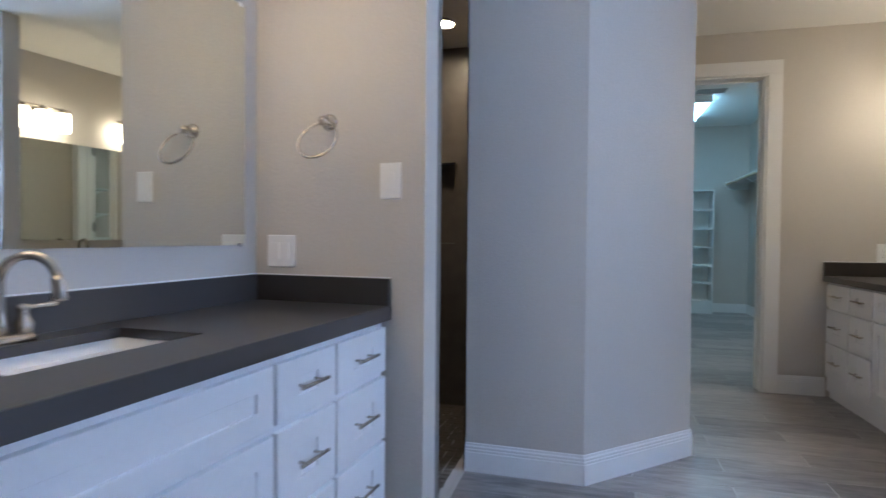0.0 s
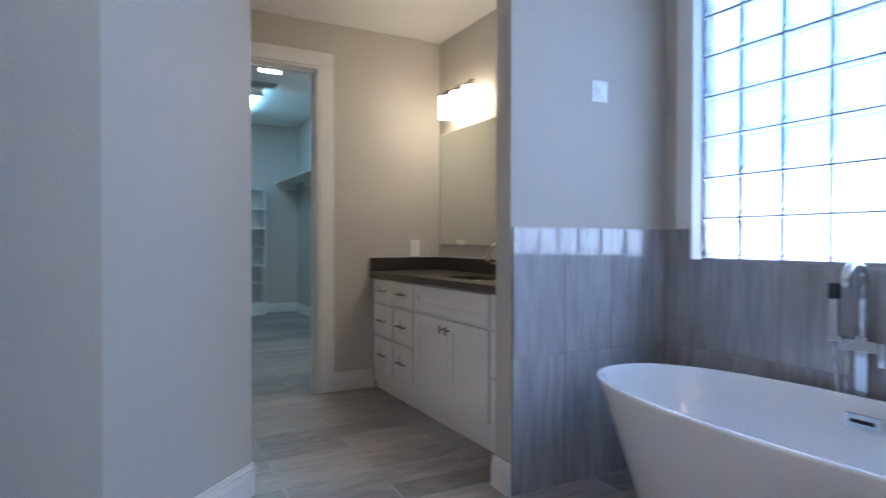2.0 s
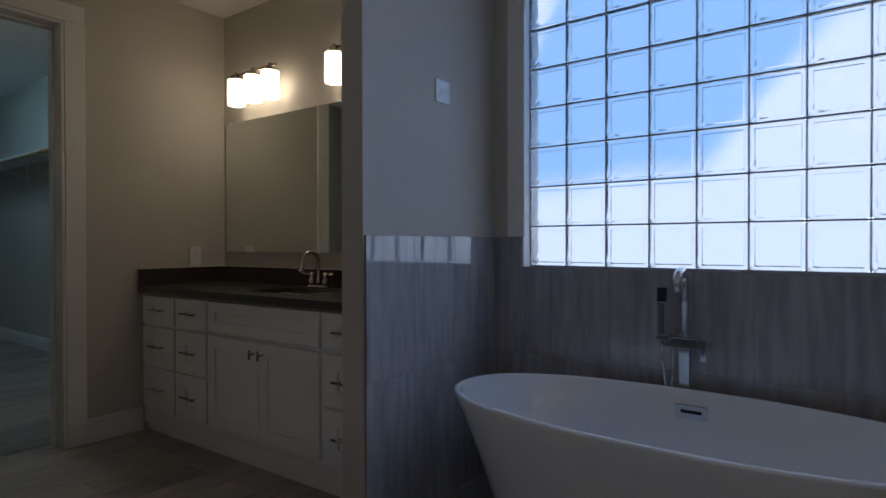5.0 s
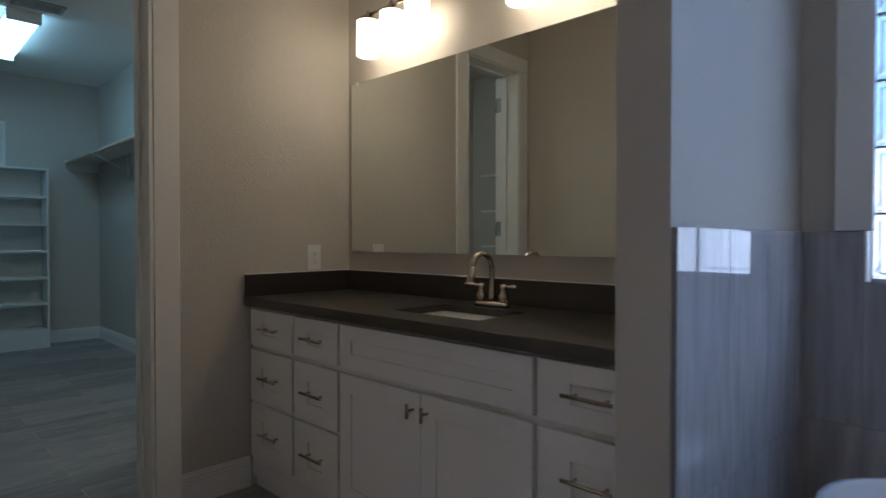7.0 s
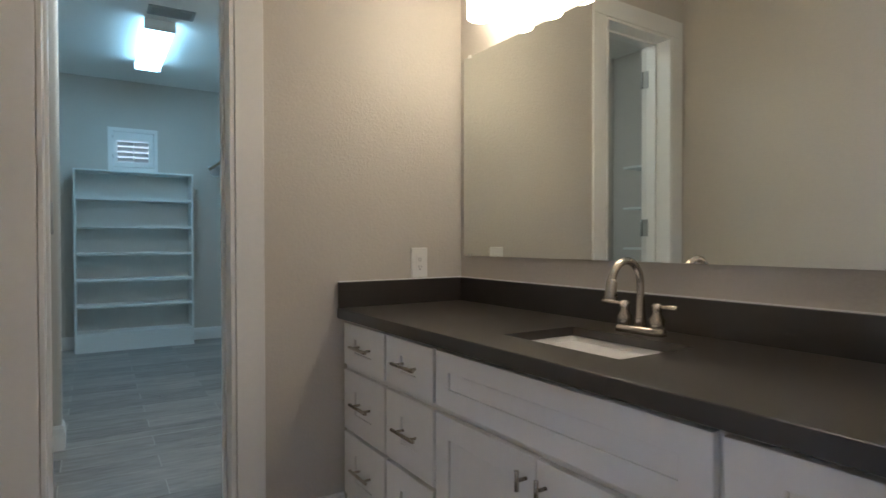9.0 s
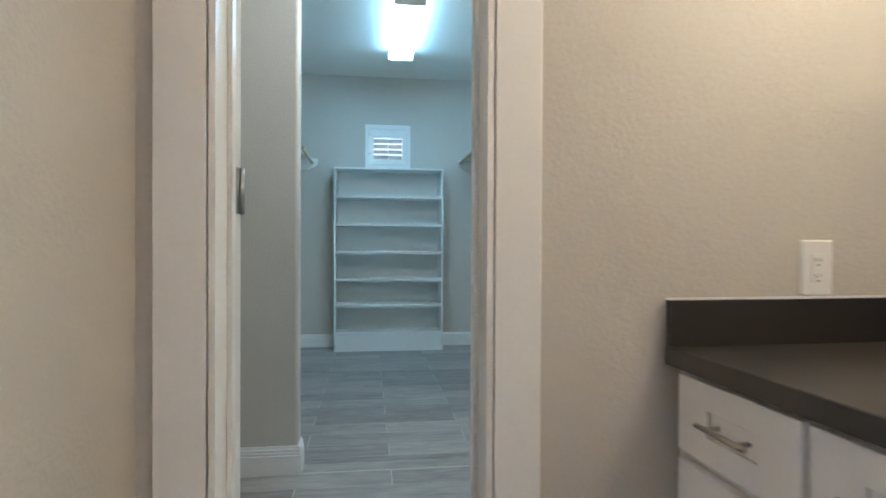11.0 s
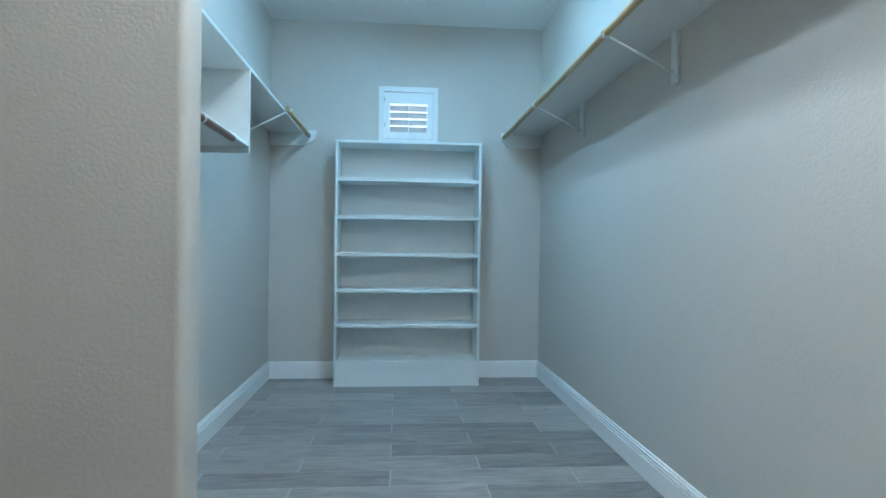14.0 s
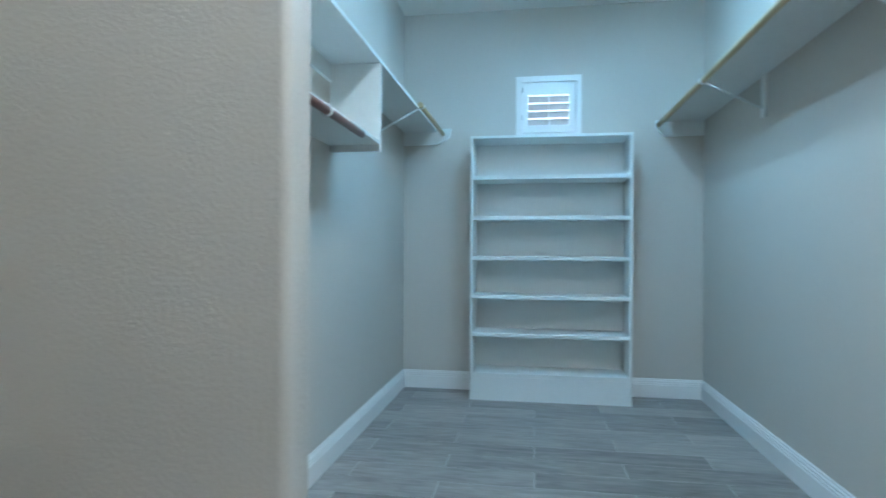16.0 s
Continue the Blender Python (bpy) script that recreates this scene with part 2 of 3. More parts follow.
def slab_xz(poly, y0, y1):
    """An outline in x and z, extruded along y."""
    bm = bmesh.new()
    lo, hi = [bm.verts.new((x, y0, z)) for x, z in poly], [bm.verts.new((x, y1, z)) for x, z in poly]
    bm.faces.new(lo), bm.faces.new(list(reversed(hi)))
    for i in range(len(poly)):
        j = (i + 1) % len(poly)
        bm.faces.new((lo[i], hi[i], hi[j], lo[j]))
    bmesh.ops.recalc_face_normals(bm, faces=bm.faces)
    return bm


H, HC = 2.82, 3.05
NOOK = pose(-1.31, 2.69, 0, 0, 0, -4.0) @ pose(1.30, -2.665, 0)

# ---- setting: bathroom ----
setting("wall_window", ring((1.13, 3.484, 0, H), (1.53, 3.196, 1.068, 2.51), 2.633, 2.80, "x"), PAINT, "greige painted wall around the glass block window", "wall")
setting("wall_stub", boxes((1.641, 2.633, 3.364, 3.484, 0, H)), PAINT, "painted stub wall between tub and vanity", "wall")
setting("wall_stub_south", boxes((1.672, 2.633, 1.13, 1.265, 0, H)), PAINT, "painted stub wall closing the tub alcove", "wall")
setting("wall_vanity", prism([(2.395, 5.505), (2.441, 3.484), (2.56, 3.484), (2.56, 5.505)], 0, H), PAINT, "greige painted wall behind the vanity mirror", "wall")
setting("wall_east", boxes((2.41, 2.53, -1.2, 1.13, 0, H)), PAINT, "plain greige painted wall", "wall")
setting("wall_south", boxes((-1.9, 2.53, -1.32, -1.2, 0, H)), PAINT, "plain greige painted wall", "wall")
setting("wall_mirror", boxes((-1.42, -1.30, -1.25, 2.80, 0, H)), PAINT, "greige painted wall behind the first vanity", "wall").matrix_world = NOOK
setting("wall_towel", boxes((-1.30, -0.53, 2.665, 2.80, 0, H)), PAINT, "greige painted wall with towel ring", "wall").matrix_world = NOOK
setting("wall_column", prism([(-0.54, 3.385), (0.05, 3.365), (0.606, 3.925), (0.606, 5.505), (-0.54, 5.505)], 0, HC), PAINT, "painted angled wall block beside the shower", "wall")
setting("wall_door", slab_xz([(-0.87, 0), (0.757, 0), (0.757, 2.475), (1.360, 2.475), (1.360, 0), (2.60, 0), (2.60, HC), (-0.87, HC)], 5.505, 5.67), PAINT, "greige painted wall with the closet doorway", "wall")
setting("ceiling", boxes((-1.9, 2.80, -1.32, 5.505, H, H + 0.1)), CEIL, "white textured bathroom ceiling", "ceiling")
# shower
sb = setting("wall_shower_back", ring((-2.3, -0.541, 0, 2.52), (-1.25, -0.868, 1.15, 1.72), 4.45, 4.6, "y"), BROWN, "brown tiled shower wall with a recessed niche", "wall")
part("niche_back", boxes((-1.26, -0.86, 4.56, 4.61, 1.14, 1.74)), BROWN, sb)
setting("wall_shower_side", boxes((-2.4, -2.3, 2.80, 4.6, 0, 2.52)), BROWN, "brown tiled shower wall", "wall")
setting("wall_shower_front", boxes((-2.35, -0.53, 2.801, 2.85, 0, 2.52)), BROWN, "brown tiled shower wall", "wall").matrix_world = NOOK
setting("wall_shower_lining", boxes((-0.552, -0.541, 3.40, 4.45, 0, 2.52)), BROWN, "brown tiled shower wall", "wall")
setting("ceiling_shower", boxes((-2.4, -0.545, 2.80, 4.6, 2.52, 2.6)), CEIL, "dim shower ceiling", "ceiling")
can = thing("recessed_light", "lit round recessed ceiling light in the shower", "ceiling light")
part("lens", rod([(-0.84, 3.97, 2.512), (-0.84, 3.97, 2.519)], 0.065, 24), CANM, can)
part("trim_ring", rod([(-0.84 + 0.075 * math.cos(a), 3.97 + 0.075 * math.sin(a), 2.514) for a in np.linspace(0, 2 * math.pi, 24, endpoint=False)], 0.01, 8, closed=True), TRIM, can)

# ---- setting: closet ----
setting("wall_closet_east", boxes((2.475, 2.60, 5.67, 10.9, 0, HC)), PAINT, "blue-grey lit closet wall", "wall")
WX0, WX1, WZ0, WZ1 = 1.10, 1.528, 2.05, 2.462
setting("wall_closet_back", ring((0.02, 2.475, 0, HC), (WX0, WX1, WZ0, WZ1), 10.774, 10.9, "y"), PAINT, "closet end wall with a small shuttered window", "wall")
setting("wall_closet_west", boxes((0.02, 0.145, 7.30, 10.774, 0, HC)), PAINT, "closet side wall under the shelves", "wall")
bm = boxes((-0.87, 0.742, 7.18, 7.30, 0, HC))
bmesh.ops.bevel(bm, geom=[e for e in bm.edges if abs(e.verts[0].co.z - e.verts[1].co.z) > 1 and e.verts[0].co.x > 0.5], offset=0.018, segments=4, affect="EDGES", profile=0.5)
setting("wall_closet_return", bm, PAINT, "painted return wall with rounded bullnose corner", "wall")
setting("wall_linen", boxes((-0.87, -0.75, 5.67, 7.18, 0, HC)), PAINT, "painted wall behind the linen shelves", "wall")
setting("ceiling_closet", boxes((-0.87, 2.60, 5.505, 10.9, HC, HC + 0.1)), CEIL, "white textured closet ceiling", "ceiling")

# ---- baseboards, casing, door ----
BASE = [(0, 0), (0.016, 0), (0.016, 0.098), (0.012, 0.101), (0.014, 0.106), (0.014, 0.113), (0.010, 0.116), (0.012, 0.121), (0.012, 0.128), (0.007, 0.132), (0.006, 0.143), (0, 0.145)]


def baseboard(p, q, label="white baseboard with grooved top edge"):
    """From p to q along a wall; the room lies to the left of that way."""
    p, q = Vector((*p, 0.001)), Vector((*q, 0.001))
    d = (q - p).normalized()
    nrm = Vector((-d.y, d.x, 0))
    bm = bmesh.new()
    a = [bm.verts.new(p + nrm * u + Vector((0, 0, v))) for u, v in BASE]
    b = [bm.verts.new(q + nrm * u + Vector((0, 0, v))) for u, v in BASE]
    for i in range(len(BASE)):
        j = (i + 1) % len(BASE)
        bm.faces.new((a[i], a[j], b[j], b[i]))
    bm.faces.new(a)
    bm.faces.new(b)
    return setting("baseboard", bm, TRIM, label, "baseboard")


for p, q in [((0.05, 3.365), (-0.54, 3.385)), ((0.612, 3.931), (0.043, 3.358)), ((0.606, 5.505), (0.606, 3.915)), ((1.80, 5.505), (1.474, 5.505)),
             ((1.641, 3.354), (1.641, 3.498)), ((1.627, 3.484), (1.79, 3.484)),
             ((2.475, 5.67), (2.475, 10.774)), ((2.475, 10.774), (1.908, 10.774)), ((0.715, 10.774), (0.145, 10.774)), ((0.145, 10.774), (0.145, 7.30)),
             ((0.145, 7.30), (0.742, 7.30)), ((0.742, 7.31), (0.742, 7.168)), ((0.752, 7.18), (-0.75, 7.18)), ((-0.75, 7.18), (-0.75, 5.67)), ((2.475, 5.67), (1.474, 5.67)),
             ((-0.53, 2.616), (-0.70, 2.632))]:
    if p == (2.475, 5.67) and q[0] == 1.474:
        p, q = q, p
    baseboard(p, q)

JL, JR, JT = 0.757, 1.360, 2.475
trim = setting("trim_doorway", bmesh.new(), TRIM, "white painted door casing and jamb", "door casing")
for y0, y1, s in ((5.489, 5.505, -1), (5.67, 5.686, 1)):
    part("casing_side", boxes((JL - 0.113, JL - 0.006, y0, y1, 0, JT + 0.006), bevel=0.003), TRIM, trim)
    part("casing_side", boxes((JR + 0.006, JR + 0.113, y0, y1, 0, JT + 0.006), bevel=0.003), TRIM, trim)
    part("casing_head", boxes((JL - 0.113, JR + 0.113, y0, y1, JT + 0.006, JT + 0.113), bevel=0.003), TRIM, trim)
part("jamb", boxes((JL - 0.002, JL + 0.012, 5.49, 5.685, 0, JT)), TRIM, trim)
part("jamb", boxes((JR - 0.012, JR + 0.002, 5.49, 5.685, 0, JT)), TRIM, trim)
part("jamb", boxes((JL + 0.012, JR - 0.012, 5.49, 5.685, JT - 0.014, JT + 0.002)), TRIM, trim)
part("door_stop", boxes((JL + 0.012, JL + 0.024, 5.59, 5.625, 0, JT - 0.014), bevel=0.002), TRIM, trim)
part("door_stop", boxes((JR - 0.024, JR - 0.012, 5.59, 5.625, 0, JT - 0.014), bevel=0.002), TRIM, trim)
part("door_stop", boxes((JL + 0.024, JR - 0.024, 5.59, 5.625, JT - 0.026, JT - 0.014), bevel=0.002), TRIM, trim)
part("strike_plate", boxes((JR - 0.0135, JR - 0.0125, 5.627, 5.655, 0.93, 0.99)), STEEL, trim, "brushed steel strike plate")

door = tagged(new("door_1"), "white painted closet door standing wide open on its hinges", "door", kind="structure")
door.matrix_world = pose(0.777, 5.697, 0.012, 0, 0, 166)
LW = 0.57
slab = part("leaf", boxes((0, LW, 0.0, 0.036, 0, 2.44), bevel=0.002), TRIM, door)
for z0, z1 in ((0.22, 1.0), (1.16, 2.30)):
    part("panel_mould", ring((0.10, LW - 0.10, z0, z1), (0.12, LW - 0.12, z0 + 0.02, z1 - 0.02), -0.004, 0.001, "y"), TRIM, slab)
part("knob", tube(bmesh.new(), [(LW - 0.06, 0.036, 0.98), (LW - 0.06, 0.06, 0.98), (LW - 0.06, 0.07, 0.98), (LW - 0.06, 0.09, 0.98), (LW - 0.06, 0.098, 0.98)], [0.012, 0.012, 0.026, 0.026, 0.012], 16), NICKEL, door, "brushed nickel knob")
for z in (0.28, 1.285, 2.25):
    h = part("hinge", boxes((0.764 + 0.010, 0.776, 5.648, 5.690, z - 0.055, z + 0.055)), STEEL, trim, "steel door hinge")
    part("knuckle", rod([(0.779, 5.694, z - 0.056), (0.779, 5.694, z + 0.056)], 0.0075, 10), STEEL, h)
    part("hinge_leaf", boxes((-0.0015, 0.0, 0.002, 0.034, z - 0.067, z + 0.043)), STEEL, door, "steel hinge leaf")

# ---- tub alcove tile ----
TZ = 1.224


def tile_field(name, label, along, spots, z_rows, width):
    """A backing sheet with each tile proud of it; along is 'x' or 'y'."""
    u0, u1, face, way = spots
    th = 0.011
    back = boxes((u0, u1, *sorted((face, face + way * (th - 0.003))), 0, TZ)) if along == "x" else boxes((*sorted((face, face + way * (th - 0.003))), u0, u1, 0, TZ))
    ob = setting(name, back, TGROUT, label, "tiled wall")
    u = u0
    while u < u1 - 0.01:
        v = min(u + width, u1)
        for z0, z1 in z_rows:
            a = sorted((face + way * 0.002, face + way * th))
            t = boxes((u + 0.001, v - 0.001, a[0], a[1], z0 + 0.001, z1 - 0.001)) if along == "x" else boxes((a[0], a[1], u + 0.001, v - 0.001, z0 + 0.001, z1 - 0.001))
            part("tile", t, TILE, ob)
        u = v
    return ob


tile_field("wainscot_stub", "grey striped polished tile wainscot on the stub wall", "x", (1.648, 2.622, 3.364, -1), [(0, 0.63), (0.63, TZ)], 0.30)
tile_field("wainscot_stub_south", "grey striped polished tile wainscot", "x", (1.648, 2.622, 1.265, 1), [(0, 0.63), (0.63, TZ)], 0.30)
back = setting("wainscot_window", boxes((2.625, 2.633, 1.276, 1.53, 0, TZ), (2.625, 2.633, 3.196, 3.353, 0, TZ), (2.625, 2.633, 1.53, 3.196, 0, 1.066)), TGROUT, "grey striped polished tile wainscot under the window", "tiled wall")
edges = [1.276, 1.53] + [1.53 + 0.3 * k for k in range(1, 6)] + [3.196, 3.353]
for a, b in zip(edges[:-1], edges[1:]):
    top = TZ if (b <= 1.531 or a >= 3.195) else 1.066
    for z0, z1 in ((0, 0.63), (0.63, top)):
        if z1 - z0 > 0.01:
            part("tile", boxes((2.621, 2.630, a + 0.001, b - 0.001, z0 + 0.001, z1 - 0.001)), TILE, back)
part("sill_tile", boxes((2.621, 2.70, 1.531, 3.195, 1.0665, 1.072)), TILE, back)

# ---- glass block window ----
win = setting("window_1", bmesh.new(), JOINT, "glass block window in a grid over the bathtub", "window")
for y0, y1 in ((1.425, 1.529), (3.172, 3.27)):
    part("window_casing", boxes((2.606, 2.633, y0, y1, TZ + 0.001, 2.51), bevel=0.003), TRIM, win)
part("window_casing", boxes((2.606, 2.633, 1.425, 3.27, 2.51, 2.61), bevel=0.003), TRIM, win)
part("reveal", boxes((2.634, 2.80, 3.191, 3.1955, 1.072, 2.509), (2.634, 2.80, 1.5305, 1.546, 1.072, 2.509), (2.634, 2.80, 1.546, 3.191, 2.505, 2.5095)), TRIM, win)
P8, N, R = 0.2054, 8, 7
Y0, Z0 = 3.190, 1.074
JH, PZ = 0.007, 0.2045
bm = bmesh.new()
for i in range(N + 1):
    box(bm, 2.702, 2.726, Y0 - i * P8 - JH / 2, Y0 - i * P8 + JH / 2, Z0, Z0 + R * PZ)
for k in range(R + 1):
    z = Z0 + k * PZ
    box(bm, 2.703, 2.725, Y0 - N * P8, Y0, z - JH / 2, z + JH / 2)
part("mortar", bm, JOINT, win)


def block_mesh():
    bm = boxes((-0.014, 0.014, -P8 / 2 + 0.0035, P8 / 2 - 0.0035, -PZ / 2 + 0.0035, PZ / 2 - 0.0035))
    bmesh.ops.bevel(bm, geom=list(bm.edges), offset=0.006, segments=2, affect="EDGES", profile=0.5)
    for s in (-1, 1):
        f = [f for f in bm.faces if f.normal.x * s > 0.99]
        r = bmesh.ops.inset_region(bm, faces=f, thickness=0.012, depth=0.0)
        r = bmesh.ops.inset_region(bm, faces=f, thickness=0.006, depth=-0.006)
    me = bpy.data.meshes.new("glass_block")
    bmesh.ops.recalc_face_normals(bm, faces=bm.faces)
    bm.to_mesh(me)
    bm.free()
    me.materials.append(GLASS)
    return me


bme = block_mesh()
for i in range(N):
    for k in range(R):
        ob = new("glass_block", bme)
        ob.parent = win
        ob.location = (2.714, Y0 - (i + 0.5) * P8, Z0 + (k + 0.5) * PZ)
        ob.visible_shadow = False

# ---- floor ----
floor = setting("floor", boxes((-2.4, 2.80, -1.32, 10.9, -0.06, -0.0008)), GROUT, "wood-look grey-brown porcelain plank tile floor", "floor")
L, W = 0.92, 0.192
plank_meshes = {}


def plank(x0, x1, y0, y1):
    w, h = round(x1 - x0 - 0.004, 3), round(y1 - y0 - 0.0032, 3)
    if w < 0.02 or h < 0.01:
        return
    if (w, h) not in plank_meshes:
        bm = boxes((-w / 2, w / 2, -h / 2, h / 2, -0.006, 0))
        bmesh.ops.bevel(bm, geom=[e for e in bm.edges if e.verts[0].co.z > -0.001 and e.verts[1].co.z > -0.001], offset=0.0012, segments=1, affect="EDGES")
        me = bpy.data.meshes.new("floor_plank")
        bm.to_mesh(me)
        bm.free()
        me.materials.append(PLANK)
        plank_meshes[(w, h)] = me
    ob = new("floor_plank", plank_meshes[(w, h)])
    ob.parent = floor
    ob.location = ((x0 + x1) / 2, (y0 + y1) / 2, 0)


def lay(xa, xb, ya, yb):
    r0 = math.floor((ya - 8.92) / W)
    for r in range(r0, math.ceil((yb - 8.92) / W)):
        y0, y1 = max(8.92 + r * W, ya), min(8.92 + (r + 1) * W, yb)
        off = 1.208 if r % 2 == 0 else 1.208 - L / 2
        k = math.floor((xa - off) / L)
        while off + k * L < xb:
            plank(max(off + k * L, xa), min(off + (k + 1) * L, xb), y0, y1)
            k += 1


# ---- loft helpers ----
def rounded(cx, cy, w, h, r, z, k=5):
    pts = []
    for sx, sy, a0 in ((1, 1, 0), (-1, 1, 90), (-1, -1, 180), (1, -1, 270)):
        for i in range(k + 1):
            a = radians(a0 + 90 * i / k)
            pts.append((cx + sx * (w / 2 - r) + r * math.cos(a), cy + sy * (h / 2 - r) + r * math.sin(a), z))
    return pts


def oval(cx, cy, a, b, z, p=2.3, k=48):
    pts = []
    for i in range(k):
        t = 2 * math.pi * i / k
        c, s = math.cos(t), math.sin(t)
        pts.append((cx + a * math.copysign(abs(c) ** (2 / p), c), cy + b * math.copysign(abs(s) ** (2 / p), s), z))
    return pts


def loft(rings, cap0=True, cap1=True, smooth=True):
    bm = bmesh.new()
    vs = [[bm.verts.new(p) for p in r] for r in rings]
    n = len(vs[0])
    for a, b in zip(vs[:-1], vs[1:]):
        for k in range(n):
            f = bm.faces.new((a[k], a[(k + 1) % n], b[(k + 1) % n], b[k]))
            f.smooth = smooth
    if cap0:
        bm.faces.new(list(reversed(vs[0])))
    if cap1:
        bm.faces.new(vs[-1])
    return bm


# ---- vanities ----
def bar_pull(parent, p, along, out, length):
    p, a, o = Vector(p), Vector(along), Vector(out)
    bm = bmesh.new()
    tube(bm, [p + o * 0.032 - a * length / 2, p + o * 0.032 + a * length / 2], 0.006, 10)
    for s in (-1, 1):
        c = p + a * (s * length * 0.31) if length > 0.08 else p
        tube(bm, [c, c + o * 0.032], 0.0048, 8)
    part("handle", bm, NICKEL, parent, "brushed nickel bar handle")


def front(unit, name, s, u0, u1, z0, z1, d, rail=0.07, side=0.07):
    """A shaker front: frame, recessed panel."""
    def b(a0, a1, v0, v1, c0, c1):
        x0, x1 = sorted((s * a0, s * a1))
        return (x0, x1, v0, v1, c0, c1)
    x0, x1 = sorted((s * u0, s * u1))
    bm = ring((x0, x1, z0, z1), (x0 + side, x1 - side, z0 + rail, z1 - rail), d - 0.02, d, "y")
    bmesh.ops.bevel(bm, geom=[e for e in bm.edges if all(v.co.y > d - 0.001 for v in e.verts) and not (len({round(v.co.x, 3) for v in e.verts}) == 2 and len({round(v.co.z, 3) for v in e.verts}) == 2)], offset=0.0025, segments=2, affect="EDGES", profile=0.5)
    f = part(name, bm, CAB, unit)
    part("panel", boxes(b(u0 + side, u1 - side, d - 0.02, d - 0.008, z0 + rail, z1 - rail)), CAB, f)
    return f


def vanity(at, s, d, cols, length, sink, label, low):
    """at: a pose with its y axis out from the wall; s: which way along the wall the unit runs; low: how far its fronts sit lower."""
    unit = thing("vanity_cabinet", label, "cabinet", "bathroom vanities", at)
    def b(a0, a1, v0, v1, c0, c1):
        x0, x1 = sorted((s * a0, s * a1))
        return (x0, x1, v0, v1, c0, c1)
    T = 0.882 - low / 2
    part("body", boxes(b(0.003, length, 0.003, d - 0.024, 0.125, T - 0.002)), CAB, unit)
    part("toe_kick", boxes(b(0.003, length, 0.02, d - 0.045, 0.0, 0.125)), CAB, unit)
    part("bottom_rail", boxes(b(0.003, length, d - 0.036, d - 0.022, 0.055, 0.128)), CAB, unit)
    rows = [(0.698 - low, 0.868 - low), (0.434 - low, 0.676 - low), (0.165 - low, 0.420 - low)]
    for u0, u1, kind in cols:
        a, e = u0 + 0.009, u1 - 0.009
        if kind == "drawers":
            for z0, z1 in rows:
                f = front(unit, "drawer", s, a, e, z0, z1, d, 0.058 if z1 > 0.7 else 0.075, 0.105)
                bar_pull(f, (s * (a + e) / 2, d - 0.008, (z0 + z1) / 2), (1, 0, 0), (0, 1, 0), 0.15)
        else:
            front(unit, "false_front", s, a, e, 0.698 - low, 0.868 - low, d, 0.06)
            m = (a + e) / 2
            for q0, q1, hu in ((a, m - 0.002, m - 0.035), (m + 0.002, e, m + 0.035)):
                f = front(unit, "door", s, q0, q1, 0.165 - low, 0.676 - low, d, 0.07)
                bar_pull(f, (s * hu, d - 0.001, 0.617 - low), (0, 0, 1), (0, 1, 0), 0.05)
    # worktop with a cut-out
    h0, h1, w0, w1 = sink
    top = thing("countertop", "dark brown-grey quartz vanity countertop with a square edge", "countertop", "vanity countertops", at)
    D, Z = d + 0.015, 0.925
    S = Z - 0.028
    bm = bmesh.new()
    loops = [[bm.verts.new((s * u, v, z)) for u, v in ((u0, v0), (u1, v0), (u1, v1), (u0, v1))]
             for u0, u1, v0, v1, z in ((0.003, length, 0.003, D, S), (0.003, length, 0.003, D, Z), (h0, h1, w0, w1, Z), (h0, h1, w0, w1, S))]
    for i in range(4):
        for k in range(4):
            bm.faces.new((loops[i][k], loops[i][(k + 1) % 4], loops[(i + 1) % 4][(k + 1) % 4], loops[(i + 1) % 4][k]))
    part("slab", bm, STONE, top)
    part("edge_band", boxes(b(0.004, length, D - 0.02, D + 0.003, T + 0.001, Z - 0.001), bevel=0.001), STONE, top)
    part("backsplash", boxes(b(0.023, length, 0.003, 0.023, Z, 1.032), bevel=0.001), STONE, top)
    part("side_splash", boxes(b(0.003, 0.023, 0.003, D, Z, 1.032), bevel=0.001), STONE, top)
    part("caulk_line", boxes(b(0.003, length, 0.001, 0.006, 1.031, 1.036), b(0.001, 0.006, 0.003, D, 1.031, 1.036)), PLASTIC, top, "white caulk bead")
    bas = thing("sink", "white rectangular undermount porcelain sink", "sink", "vanity sinks", at)
    cu, cv, wu, wv = s * (h0 + h1) / 2, (w0 + w1) / 2, h1 - h0, w1 - w0
    rings = [rounded(cu, cv, wu + 0.05, wv + 0.05, 0.05, S - 0.002), rounded(cu, cv, wu + 0.006, wv + 0.006, 0.02, S - 0.001), rounded(cu, cv, wu - 0.008, wv - 0.008, 0.025, S - 0.03),
             rounded(cu, cv, wu - 0.06, wv - 0.06, 0.05, T - 0.10), rounded(cu, cv, wu - 0.14, wv - 0.12, 0.05, T - 0.125), rounded(cu, cv, 0.05, 0.05, 0.02, T - 0.132)]
    part("basin", loft(rings, cap0=False), PORC, bas)
    part("drain", rod([(cu, cv, T - 0.131), (cu, cv, T - 0.127)], 0.022, 18), NICKEL, bas)
    return unit


